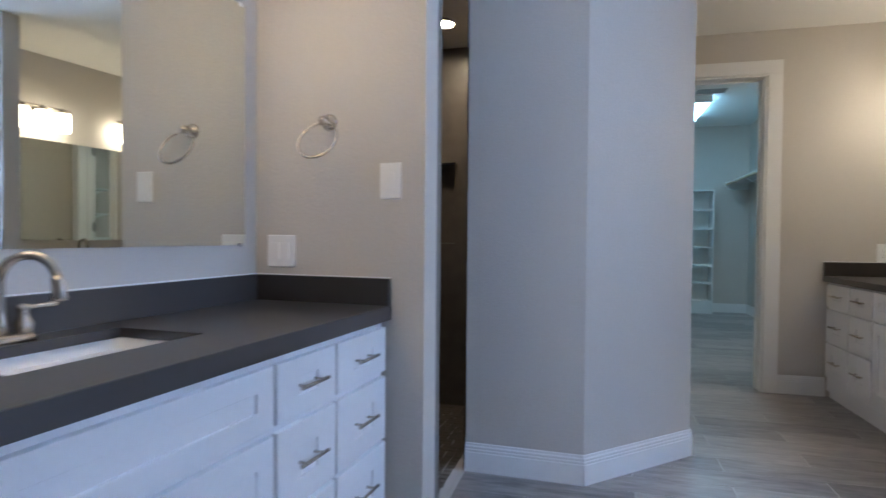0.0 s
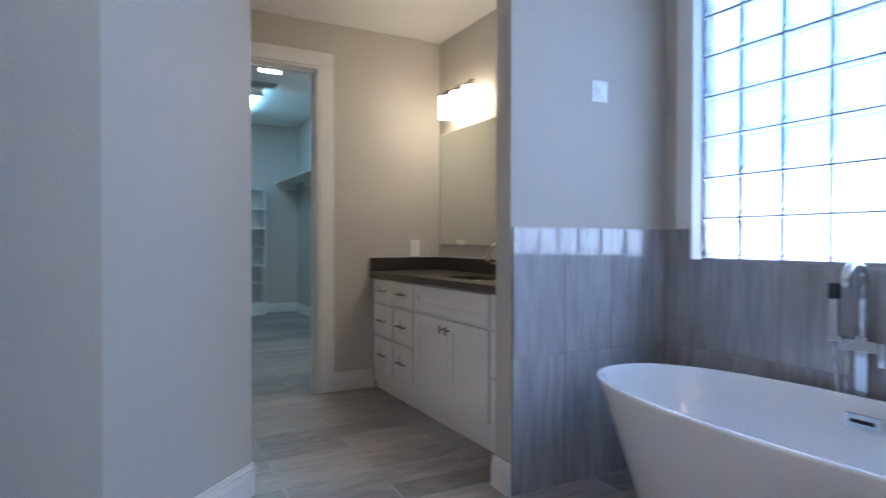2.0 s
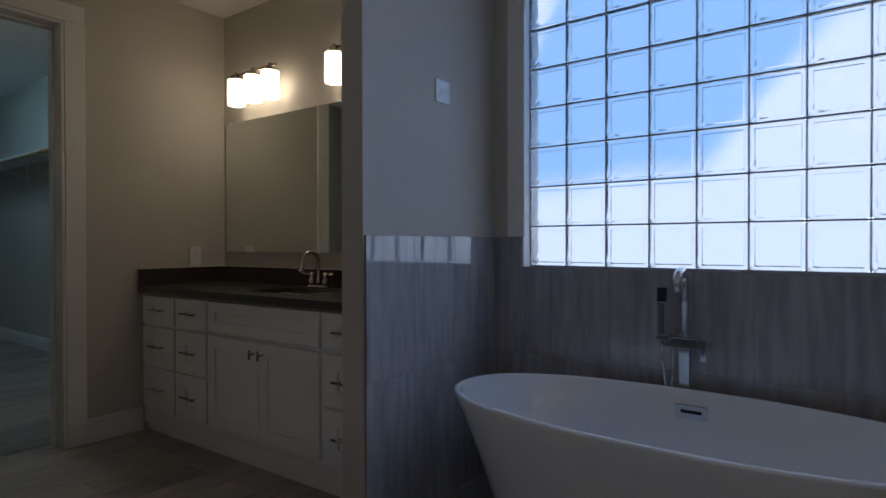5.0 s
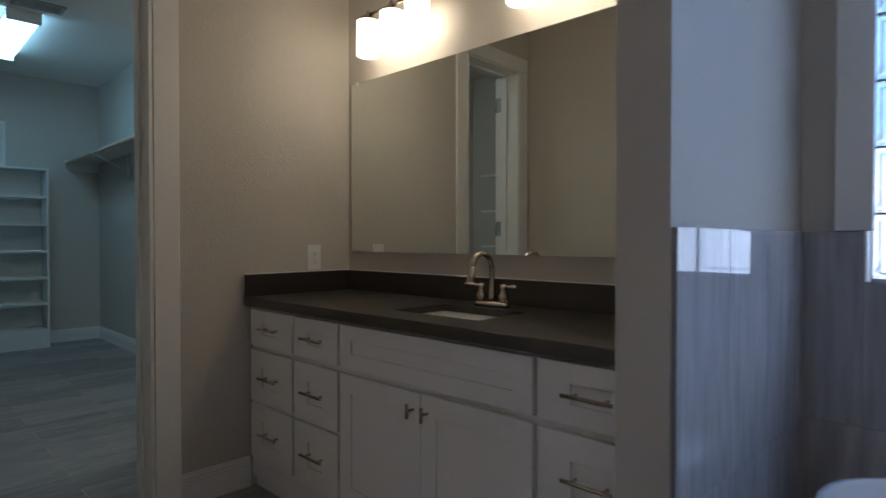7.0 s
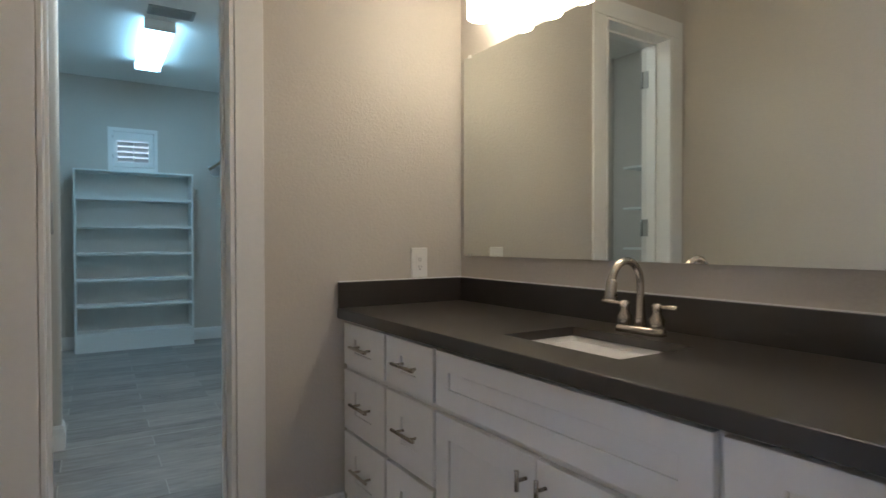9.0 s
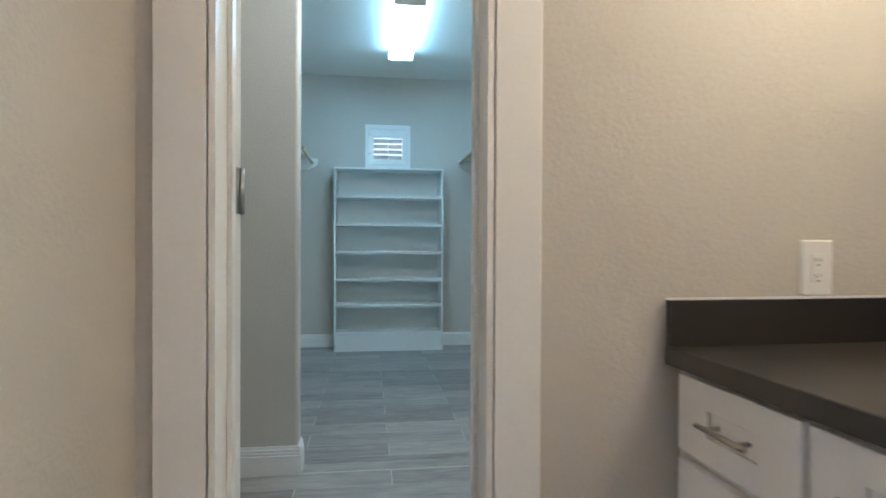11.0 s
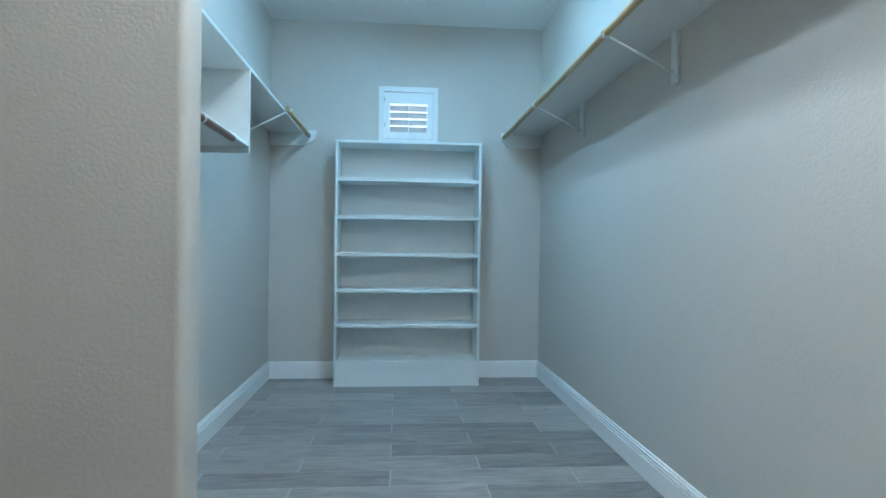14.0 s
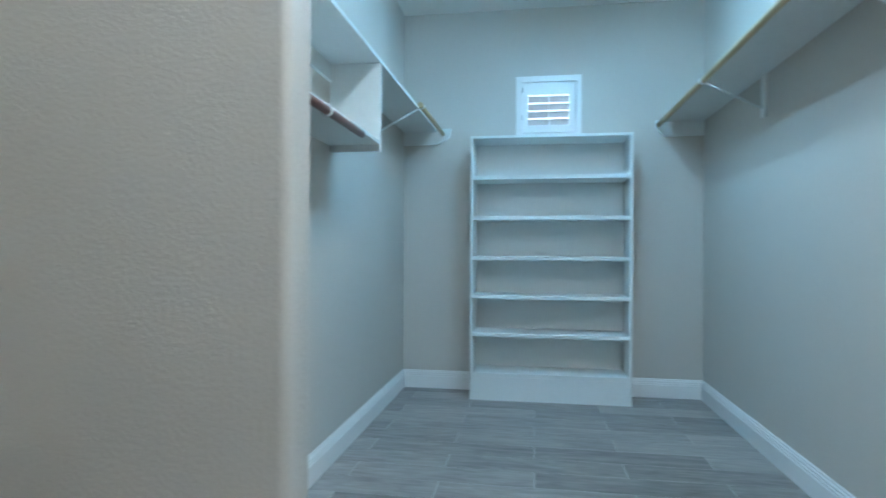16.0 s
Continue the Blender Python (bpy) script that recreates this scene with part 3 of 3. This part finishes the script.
def faucet(at, swing=0.0):
    f = thing("faucet", "brushed nickel gooseneck faucet with two lever handles", "faucet", "vanity faucets", at)
    part("base_plate", loft([rounded(0, 0, 0.17, 0.055, 0.026, 0), rounded(0, 0, 0.17, 0.055, 0.026, 0.012), rounded(0, 0, 0.155, 0.042, 0.02, 0.022)]), NICKEL, f)
    arc = [(0, 0, 0.015), (0, 0, 0.05), (0, 0, 0.11)] + [(0, 0.063 - 0.063 * math.cos(a), 0.15 + 0.068 * math.sin(a)) for a in np.linspace(0, math.pi * 0.97, 14)]
    turn = Matrix.Rotation(radians(swing), 3, "Z")
    arc = [turn @ Vector(p) for p in arc]
    part("spout", rod(arc, [0.021, 0.015] + [0.0115] * (len(arc) - 2), 14), NICKEL, f)
    e = Vector(arc[-1])
    part("spray_head", rod([e + Vector((0, 0, 0.012)), e, e - Vector((0, -0.003, 0.022)), e - Vector((0, -0.006, 0.046)), e - Vector((0, -0.006, 0.05))], [0.012, 0.016, 0.016, 0.021, 0.018], 14), NICKEL, f)
    for s in (-1, 1):
        x = s * 0.058
        h = part("handle", rod([(x, 0, 0.015), (x, 0, 0.03), (x, 0, 0.045), (x, 0, 0.062), (x, 0, 0.075), (x, 0, 0.088), (x, 0, 0.094)], [0.022, 0.02, 0.024, 0.013, 0.014, 0.017, 0.008], 14), NICKEL, f)
        part("lever", rod([(x, 0, 0.083), (x + s * 0.03, 0.006, 0.085), (x + s * 0.07, 0.014, 0.087), (x + s * 0.078, 0.016, 0.087)], [0.005, 0.006, 0.0085, 0.004], 10), NICKEL, h)
    return f


V2 = pose(2.395, 5.505, 0, 0, 0, 91.3)
V1 = NOOK @ pose(-1.30, 2.665, 0, 0, 0, -90)
vanity(V2, -1, 0.61, [(0.022, 0.402, "drawers"), (0.402, 0.736, "drawers"), (0.736, 1.665, "doors"), (1.665, 2.012, "drawers")], 2.018, (0.91, 1.34, 0.19, 0.475),
       "white shaker vanity cabinet with drawers and two doors", 0.0)
vanity(V1, 1, 0.615, [(0.003, 0.395, "drawers"), (0.395, 0.73, "drawers"), (0.73, 1.655, "doors"), (1.655, 1.98, "drawers")], 1.99, (0.79, 1.30, 0.125, 0.42),
       "white shaker vanity cabinet beside the towel ring wall", 0.027)
faucet(V2 @ pose(-1.115, 0.118, 0.925))
faucet(NOOK @ pose(-1.215, 1.57, 0.925, 0, 0, -90), 32)


def wall_mirror(at, x0, x1, z0, z1):
    m = thing("wall_mirror", "large frameless wall mirror above the vanity", "mirror", "vanity mirrors", at)
    part("glass", boxes((x0, x1, 0.003, 0.009, z0, z1)), MIRROR, m)
    for x in (x0 + 0.02, x1 - 0.06):
        part("clip", boxes((x, x + 0.02, 0.009, 0.013, z0 - 0.006, z0 + 0.008), bevel=0.001), CHROME, m)
        part("clip", boxes((x, x + 0.02, 0.009, 0.013, z1 - 0.008, z1 + 0.006), bevel=0.001), PLASTIC, m)


wall_mirror(V2, -2.005, -0.035, 1.134, 2.048)
wall_mirror(V1, 0.085, 2.05, 1.155, 2.13)


def vanity_light(at, opal):
    f = thing("vanity_light", "brushed nickel wall light with three lit opal glass shades", "wall light", "vanity lights", at)
    part("backplate", loft([[(x, y, z) for x, z, _ in rounded(0, 0, w, h, h / 2.01, 0, 8)] for w, h, y in ((0.25, 0.115, 0.001), (0.25, 0.115, 0.018), (0.225, 0.09, 0.026))], smooth=False), NICKEL, f)
    part("stem", rod([(0, 0.02, 0.03), (0, 0.09, 0.05), (0, 0.115, 0.05)], 0.010, 10), NICKEL, f)
    part("bar", rod([(-0.235, 0.115, 0.062), (0.235, 0.115, 0.062)], 0.008, 10), NICKEL, f)
    for x in (-0.178, 0, 0.178):
        part("socket", rod([(x, 0.115, 0.084), (x, 0.115, 0.079), (x, 0.115, 0.073), (x, 0.115, 0.06), (x, 0.115, 0.045), (x, 0.115, 0.028)], [0.005, 0.011, 0.008, 0.02, 0.03, 0.05], 16), NICKEL, f)
        prof = [(0.045, 0.030), (0.058, 0.026), (0.0585, -0.08), (0.0585, -0.139), (0.053, -0.144), (0.048, -0.139), (0.048, -0.02)]
        part("shade", loft([[(x + r * math.cos(a), 0.115 + r * math.sin(a), z) for a in np.linspace(0, 2 * math.pi, 24, endpoint=False)] for r, z in prof], True, True), opal, f, "lit white opal glass shade")


for u in (-0.490, -1.432):
    vanity_light(V2 @ pose(u, 0, 2.267), SHADE)
for y in (1.95, 1.0):
    vanity_light(NOOK @ pose(-1.30, y, 2.335, 0, 0, -90), SHADEB)


# ---- wall plates ----
def wall_plate(at, w, h, kind, label):
    p = thing("wall_plate", label, "wall plate", "", at)
    part("cover", loft([rounded(0, 0, w, h, 0.005, 0), rounded(0, 0, w, h, 0.005, 0.003), rounded(0, 0, w - 0.008, h - 0.008, 0.004, 0.007)], smooth=False), PLASTIC, p)
    n = {"switch": 1, "double": 2, "outlet": 0}.get(kind, -1)
    for i in range(max(n, 0)):
        x = (i - (n - 1) / 2) * 0.046
        part("rocker", boxes((x - 0.017, x + 0.017, -0.034, 0.034, 0.0065, 0.010), bevel=0.001), PLASTIC, p)
    if kind == "outlet":
        part("receptacle", boxes((-0.017, 0.017, -0.034, 0.034, 0.0065, 0.009), bevel=0.001), PLASTIC, p)
        for y in (-0.019, 0.019):
            part("slot", boxes((-0.007, -0.005, y - 0.005, y + 0.005, 0.0088, 0.0094), (0.005, 0.007, y - 0.004, y + 0.004, 0.0088, 0.0094), (-0.0025, 0.0025, y - 0.014, y - 0.010, 0.0088, 0.0094)), DARK, p, "dark socket slots")
    return p


FACE_S = pose(0, 0, 0, 90, 0, 0)
wall_plate(NOOK @ Matrix.Translation((-1.172, 2.664, 1.132)) @ FACE_S, 0.134, 0.134, "double", "white two-gang rocker switch plate above the counter")
wall_plate(NOOK @ Matrix.Translation((-0.672, 2.664, 1.413)) @ FACE_S, 0.092, 0.142, "switch", "white single rocker switch plate under the towel ring")
wall_plate(Matrix.Translation((2.165, 5.504, 1.105)) @ FACE_S, 0.083, 0.135, "outlet", "white duplex outlet above the vanity splash")
sp = thing("wall_niche_plate", "small square shiny wall plate high on the stub wall", "wall plate", "", Matrix.Translation((2.165, 3.3635, 1.90)) @ FACE_S)
part("cover", loft([rounded(0, 0, 0.105, 0.105, 0.004, 0), rounded(0, 0, 0.105, 0.105, 0.004, 0.006), rounded(0, 0, 0.085, 0.085, 0.004, 0.006), rounded(0, 0, 0.02, 0.02, 0.004, 0.012)], smooth=False), ACRYL, sp)

# ---- towel ring ----
tr = thing("towel_ring", "polished nickel towel ring on a round wall post", "towel ring", "", NOOK @ pose(-0.945, 2.665, 1.655))
part("post", rod([(0, -0.001, 0), (0, -0.006, 0), (0, -0.012, 0), (0, -0.016, 0), (0, -0.05, 0), (0, -0.056, 0)], [0.034, 0.034, 0.026, 0.012, 0.012, 0.018], 20), NICKEL, tr)
part("ball", rod([(-0.0, -0.052, -0.022), (0, -0.052, -0.015), (0, -0.052, 0.0), (0, -0.052, 0.014), (0, -0.052, 0.018)], [0.008, 0.016, 0.02, 0.014, 0.005], 14), NICKEL, tr)
part("ring", rod([(0.083 * math.cos(a), -0.058 - 0.083 * (1 - math.sin(a)) * 0.47, -0.012 - 0.083 * (1 - math.sin(a)) * 0.88) for a in np.linspace(0, 2 * math.pi, 40, endpoint=False)], 0.0055, 10, closed=True), NICKEL, tr)

# ---- bathtub and filler ----
tub = thing("bathtub", "white freestanding oval acrylic bathtub", "bathtub")
cx, cy = 2.137, 2.318
outer = [oval(cx, cy, 0.27, 0.64, 0.0), oval(cx, cy, 0.285, 0.67, 0.04), oval(cx, cy, 0.335, 0.76, 0.28), oval(cx, cy, 0.386, 0.855, 0.50), oval(cx, cy, 0.404, 0.893, 0.572), oval(cx, cy, 0.402, 0.891, 0.582),
         oval(cx, cy, 0.386, 0.873, 0.584), oval(cx, cy, 0.380, 0.866, 0.576), oval(cx, cy, 0.345, 0.81, 0.44), oval(cx, cy, 0.295, 0.72, 0.22), oval(cx, cy, 0.24, 0.60, 0.13), oval(cx, cy, 0.12, 0.36, 0.115)]
part("shell", loft(outer), ACRYL, tub)
ov = part("overflow", boxes((2.474, 2.487, 2.275, 2.395, 0.475, 0.53), bevel=0.003), CHROME, tub, "chrome overflow plate with a dark slot")
part("slot", boxes((2.472, 2.4745, 2.295, 2.375, 0.497, 0.51)), DARK, ov)
fil = thing("tub_filler", "chrome floor-standing tub filler with hand shower", "tub filler")
FX, FY = 2.578, 2.386
part("base", rod([(FX, FY, 0), (FX, FY, 0.01), (FX, FY, 0.016)], [0.045, 0.045, 0.03], 20), CHROME, fil)
part("riser", boxes((FX - 0.014, FX + 0.014, FY - 0.022, FY + 0.022, 0.016, 0.80), bevel=0.003), CHROME, fil)
part("mixer", boxes((FX - 0.03, FX + 0.02, FY - 0.06, FY + 0.075, 0.745, 0.79), bevel=0.004), CHROME, fil)
part("knob", boxes((FX - 0.03, FX + 0.02, FY - 0.105, FY - 0.06, 0.735, 0.78), bevel=0.004), CHROME, fil)
part("lever", boxes((FX - 0.045, FX - 0.03, FY - 0.095, FY - 0.07, 0.70, 0.79), bevel=0.003), CHROME, fil)
part("spout", rod([(FX, FY, 0.79), (FX, FY, 0.98), (FX - 0.002, FY + 0.0, 1.02)] + [(FX - 0.06 + 0.06 * math.cos(a), FY + 0.0, 1.02 + 0.055 * math.sin(a)) for a in np.linspace(0.2, math.pi, 9)] + [(FX - 0.12, FY, 0.99)], 0.017, 12), CHROME, fil)
part("cradle", boxes((FX - 0.05, FX + 0.0, FY + 0.05, FY + 0.105, 0.775, 0.80), bevel=0.003), CHROME, fil)
hs = part("hand_shower", boxes((FX - 0.045, FX - 0.02, FY + 0.068, FY + 0.10, 0.79, 0.94), bevel=0.004), CHROME, fil)
part("spray_face", boxes((FX - 0.047, FX - 0.018, FY + 0.066, FY + 0.102, 0.94, 1.0), bevel=0.003), DARK, hs, "dark rubber spray face")
part("hose", rod([(FX - 0.03, FY + 0.085, 0.775), (FX - 0.03, FY + 0.082, 0.68), (FX - 0.03, FY + 0.07, 0.58), (FX - 0.03, FY + 0.055, 0.55), (FX - 0.028, FY + 0.042, 0.60), (FX - 0.02, FY + 0.04, 0.75)], 0.006, 8), CHROME, fil)

# ---- closet: bookcase ----
bc = thing("bookcase", "white painted empty bookcase with six shelves", "bookcase")
BX0, BX1, BY0, BY1, BZ = 0.727, 1.908, 10.467, 10.772, 1.966
part("side", boxes((BX0, BX0 + 0.02, BY0, BY1, 0, BZ), bevel=0.0015), SHELF, bc)
part("side", boxes((BX1 - 0.02, BX1, BY0, BY1, 0, BZ), bevel=0.0015), SHELF, bc)
part("top", boxes((BX0 - 0.002, BX1 + 0.002, BY0 - 0.002, BY1, BZ, BZ + 0.019), bevel=0.0015), SHELF, bc)
for z in (1.685, 1.381, 1.081, 0.789, 0.505, 0.205):
    part("shelf", boxes((BX0 + 0.021, BX1 - 0.021, BY0 + 0.001, BY1 - 0.001, z - 0.028, z), bevel=0.0015), SHELF, bc)
part("back", boxes((BX0 + 0.021, BX1 - 0.021, BY1 - 0.0009, BY1 + 0.001, 0.0, BZ)), SHELF, bc)
part("kick_board", boxes((BX0 + 0.021, BX1 - 0.021, BY0 + 0.001, BY0 + 0.02, 0.0, 0.176)), SHELF, bc)

# ---- closet window with shutter ----
cw = setting("window_2", bmesh.new(), TRIM, "small white shuttered window above the bookcase", "window")
part("casing", ring((1.057, 1.565, 2.0, 2.507), (WX0, WX1, WZ0, WZ1), 10.758, 10.774, "y"), TRIM, cw)
part("reveal", ring((WX0 + 0.0005, WX1 - 0.0005, WZ0 + 0.0005, WZ1 - 0.0005), (WX0 + 0.008, WX1 - 0.008, WZ0 + 0.008, WZ1 - 0.008), 10.775, 10.9, "y"), TRIM, cw)
sh = part("shutter_frame", ring((WX0 + 0.01, WX1 - 0.01, WZ0 + 0.01, WZ1 - 0.01), (WX0 + 0.05, WX1 - 0.055, WZ0 + 0.067, WZ1 - 0.10), 10.766, 10.79, "y"), TRIM, cw)
z0, z1 = WZ0 + 0.067, WZ1 - 0.10
for i in range(4):
    z = z0 + (i + 0.5) * (z1 - z0) / 4
    bm = boxes((WX0 + 0.052, WX1 - 0.057, -0.032, 0.032, -0.004, 0.004), bevel=0.002)
    bmesh.ops.rotate(bm, verts=bm.verts, cent=(0, 0, 0), matrix=Matrix.Rotation(radians(-36), 3, "X"))
    bmesh.ops.translate(bm, verts=bm.verts, vec=(0, 10.80, z))
    part("louver", bm, TRIM, sh)
part("tilt_rod", boxes(((WX0 + WX1) / 2 - 0.006, (WX0 + WX1) / 2 + 0.006, 10.752, 10.762, z0 - 0.01, z1 + 0.02), bevel=0.001), TRIM, sh)
for z in (2.18, 2.40):
    part("hinge", rod([(WX0 + 0.006, 10.757, z - 0.02), (WX0 + 0.006, 10.757, z + 0.02)], 0.004, 8), STEEL, cw)
GP = bpy.data.materials.new("clear_pane")
GP.use_nodes = True
gpb = GP.node_tree.nodes["Principled BSDF"]
gpb.inputs["Transmission Weight"].default_value, gpb.inputs["Roughness"].default_value = 1.0, 0.0
pane = part("pane", boxes((WX0 + 0.008, WX1 - 0.008, 10.86, 10.865, WZ0 + 0.008, WZ1 - 0.008)), GP, cw)
pane.visible_shadow = False


# ---- closet shelves and rods ----
def shelf_bracket(parent, wx, s, y, z, reach):
    """A wooden strip on the wall with a metal strut up to the rod; s: which way the room lies."""
    b = part("bracket", boxes((*sorted((wx + s * 0.001, wx + s * 0.02)), y - 0.022, y + 0.022, z - 0.24, z - 0.001), bevel=0.002), SHELF, parent)
    part("strut", rod([(wx + s * 0.02, y, z - 0.19), (wx + s * (reach - 0.02), y, z - 0.04)], 0.006, 8), SHELF, b)
    part("hook", rod([(wx + s * reach + 0.022 * math.cos(a), y, z - 0.014 + 0.022 * math.sin(a)) for a in np.linspace(math.pi, 2 * math.pi, 9)], 0.004, 8), SHELF, b)


rs = thing("closet_shelf", "long white wall shelf with pale wooden hanging rod", "shelf", "closet shelves")
part("board", boxes((2.172, 2.474, 6.05, 10.773, 2.116, 2.135), bevel=0.0015), SHELF, rs)
part("rod", rod([(2.142, 6.06, 2.093), (2.142, 10.755, 2.093)], 0.017, 14), WOODROD, rs, "pale bare wood hanging rod")
bm = bmesh.new()
prof = [(2.118, 2.130), (2.171, 2.130), (2.171, 2.1155), (2.474, 2.1155), (2.474, 2.008), (2.184, 2.003), (2.125, 2.066)]
lo, hi = [bm.verts.new((x, 10.755, z)) for x, z in prof], [bm.verts.new((x, 10.773, z)) for x, z in prof]
bm.faces.new(lo), bm.faces.new(hi)
for i in range(len(prof)):
    bm.faces.new((lo[i], lo[(i + 1) % len(prof)], hi[(i + 1) % len(prof)], hi[i]))
part("cleat", bm, SHELF, rs)
for y in (7.0, 8.305, 9.6):
    shelf_bracket(rs, 2.475, -1, y, 2.116, 0.333)
    part("rod_collar", rod([(2.142, y - 0.014, 2.093), (2.142, y + 0.014, 2.093)], 0.021, 14), TRIM, rs)

ls = thing("closet_shelf", "white wall shelf with a boxed cubby and brown hanging rod", "shelf", "closet shelves")
part("board", boxes((0.146, 0.42, 7.302, 10.773, 2.087, 2.105), bevel=0.0015), SHELF, ls)
part("divider", boxes((0.146, 0.419, 9.02, 9.038, 1.632, 2.0865), bevel=0.0015), SHELF, ls)
part("bottom_board", boxes((0.146, 0.418, 7.302, 9.0195, 1.666, 1.684), bevel=0.0015), SHELF, ls)
part("back_cleat", boxes((0.146, 0.16, 7.302, 9.0195, 1.995, 2.0865), bevel=0.001), SHELF, ls)
part("brown_rod", rod([(0.436, 7.305, 1.643), (0.436, 8.64, 1.643), (0.436, 8.646, 1.643)], [0.017, 0.017, 0.012], 14), REDROD, ls, "dark reddish brown hanging rod")
for y in (7.55, 8.20):
    part("rod_hook", rod([(0.436 + 0.021 * math.cos(a), y, 1.643 + 0.021 * math.sin(a)) for a in np.linspace(math.pi * 0.9, 2.4 * math.pi, 12)] + [(0.425, y, 1.668)], 0.004, 8), SHELF, ls)
part("rod", rod([(0.470, 9.80, 2.066), (0.470, 10.755, 2.066)], 0.017, 14), WOODROD, ls, "pale bare wood hanging rod")
bm = bmesh.new()
prof = [(0.535, 2.11), (0.421, 2.11), (0.421, 2.0865), (0.146, 2.0865), (0.146, 1.98), (0.43, 1.983), (0.525, 2.036)]
lo, hi = [bm.verts.new((x, 10.755, z)) for x, z in prof], [bm.verts.new((x, 10.773, z)) for x, z in prof]
bm.faces.new(lo), bm.faces.new(hi)
for i in range(len(prof)):
    bm.faces.new((lo[i], lo[(i + 1) % len(prof)], hi[(i + 1) % len(prof)], hi[i]))
part("cleat", bm, SHELF, ls)
shelf_bracket(ls, 0.145, 1, 9.84, 2.0865, 0.325)

# linen shelves
lin = thing("linen_shelves", "plain white linen shelves fixed on cleats", "shelf")
for z in (1.877, 1.505, 1.14, 0.78, 0.42):
    part("shelf", boxes((-0.749, -0.35, 5.69, 6.74, z - 0.02, z), bevel=0.0015), SHELF, lin)
    part("cleat", boxes((-0.749, -0.73, 5.69, 6.74, z - 0.06, z - 0.02), bevel=0.0015), SHELF, lin)


# ---- closet ceiling fixtures ----
def wrap_light(y0, y1, x, lens):
    f = thing("fluorescent_fixture", "lit white wraparound fluorescent ceiling fixture", "ceiling light", "closet lights", pose(x, (y0 + y1) / 2, HC))
    h = (y1 - y0) / 2
    part("pan", boxes((-0.10, 0.10, -h + 0.02, h - 0.02, -0.04, -0.001), bevel=0.003), TRIM, f)
    prof = [(-0.112, -0.035), (-0.115, -0.06), (-0.095, -0.09), (0.095, -0.09), (0.115, -0.06), (0.112, -0.035)]
    part("lens", loft([[(a, y, b) for a, b in prof] for y in (-h + 0.015, h - 0.015)], smooth=False), lens, f)
    for y in (-h, h - 0.015):
        part("end_cap", boxes((-0.12, 0.12, y, y + 0.015, -0.094, -0.002), bevel=0.003), TRIM, f)


wrap_light(8.55, 9.87, 1.40, LENSM)
wrap_light(6.25, 7.53, 1.395, LENSW)
VENT = mat("grey_vent_enamel", (0.34, 0.35, 0.35), 0.5, scale=60, vary=0.05)
vent = thing("ceiling_vent", "grey louvred supply vent on the closet ceiling", "vent", "", pose(1.46, 8.33, HC))
part("frame", ring((-0.17, 0.17, -0.095, 0.095), (-0.145, 0.145, -0.07, 0.07), -0.014, -0.001, "z"), VENT, vent)
part("backing", boxes((-0.145, 0.145, -0.07, 0.07, -0.004, -0.001)), DARK, vent)
for i in range(9):
    part("slat", boxes((-0.143, 0.143, -0.064 + i * 0.0155, -0.057 + i * 0.0155, -0.013, -0.004)), VENT, vent)

# ---- outdoors ----
setting("backdrop_tub", boxes((3.15, 3.16, 0.3, 5.3, 0.45, 3.6)), SKYGLOW, "glowing backdrop of bright sky and pale distance outside the window", "sky")
setting("backdrop_closet", boxes((0.3, 2.3, 11.4, 11.41, 1.4, 3.4)), DIMGLOW, "pale dim glowing backdrop outside the closet window", "sky")
ground = setting("ground", boxes((-300, 300, -300, 300, -0.5, -0.3)), GROUND, "pale ground outside the windows", "ground")

# ---- shower floor mosaic ----
sf = setting("shower_floor", boxes((-2.3, -0.56, 2.812, 4.45, -0.003, 0.001)), GROUT, "small brown mosaic shower floor", "floor")
bm = bmesh.new()
y = 2.82
while y < 4.44:
    x = -2.1
    while x < -0.6:
        j = random.uniform(-0.004, 0.004)
        box(bm, x + j, x + 0.043 + j, y + 0.003, y + 0.043, 0.0, 0.005 + random.uniform(0, 0.002))
        x += 0.047
    y += 0.046
tagged(part("mosaic", bm, PEBBLE, sf), kind="stuff")
lay(-0.54, 2.62, -1.2, 5.505)
lay(-1.62, -0.54, -1.2, 2.66)
lay(JL, JR, 5.505, 5.67)
lay(-0.75, 2.475, 5.67, 7.18)
lay(0.145, 2.475, 7.30, 10.774)
lay(0.742, 2.475, 7.18, 7.30)
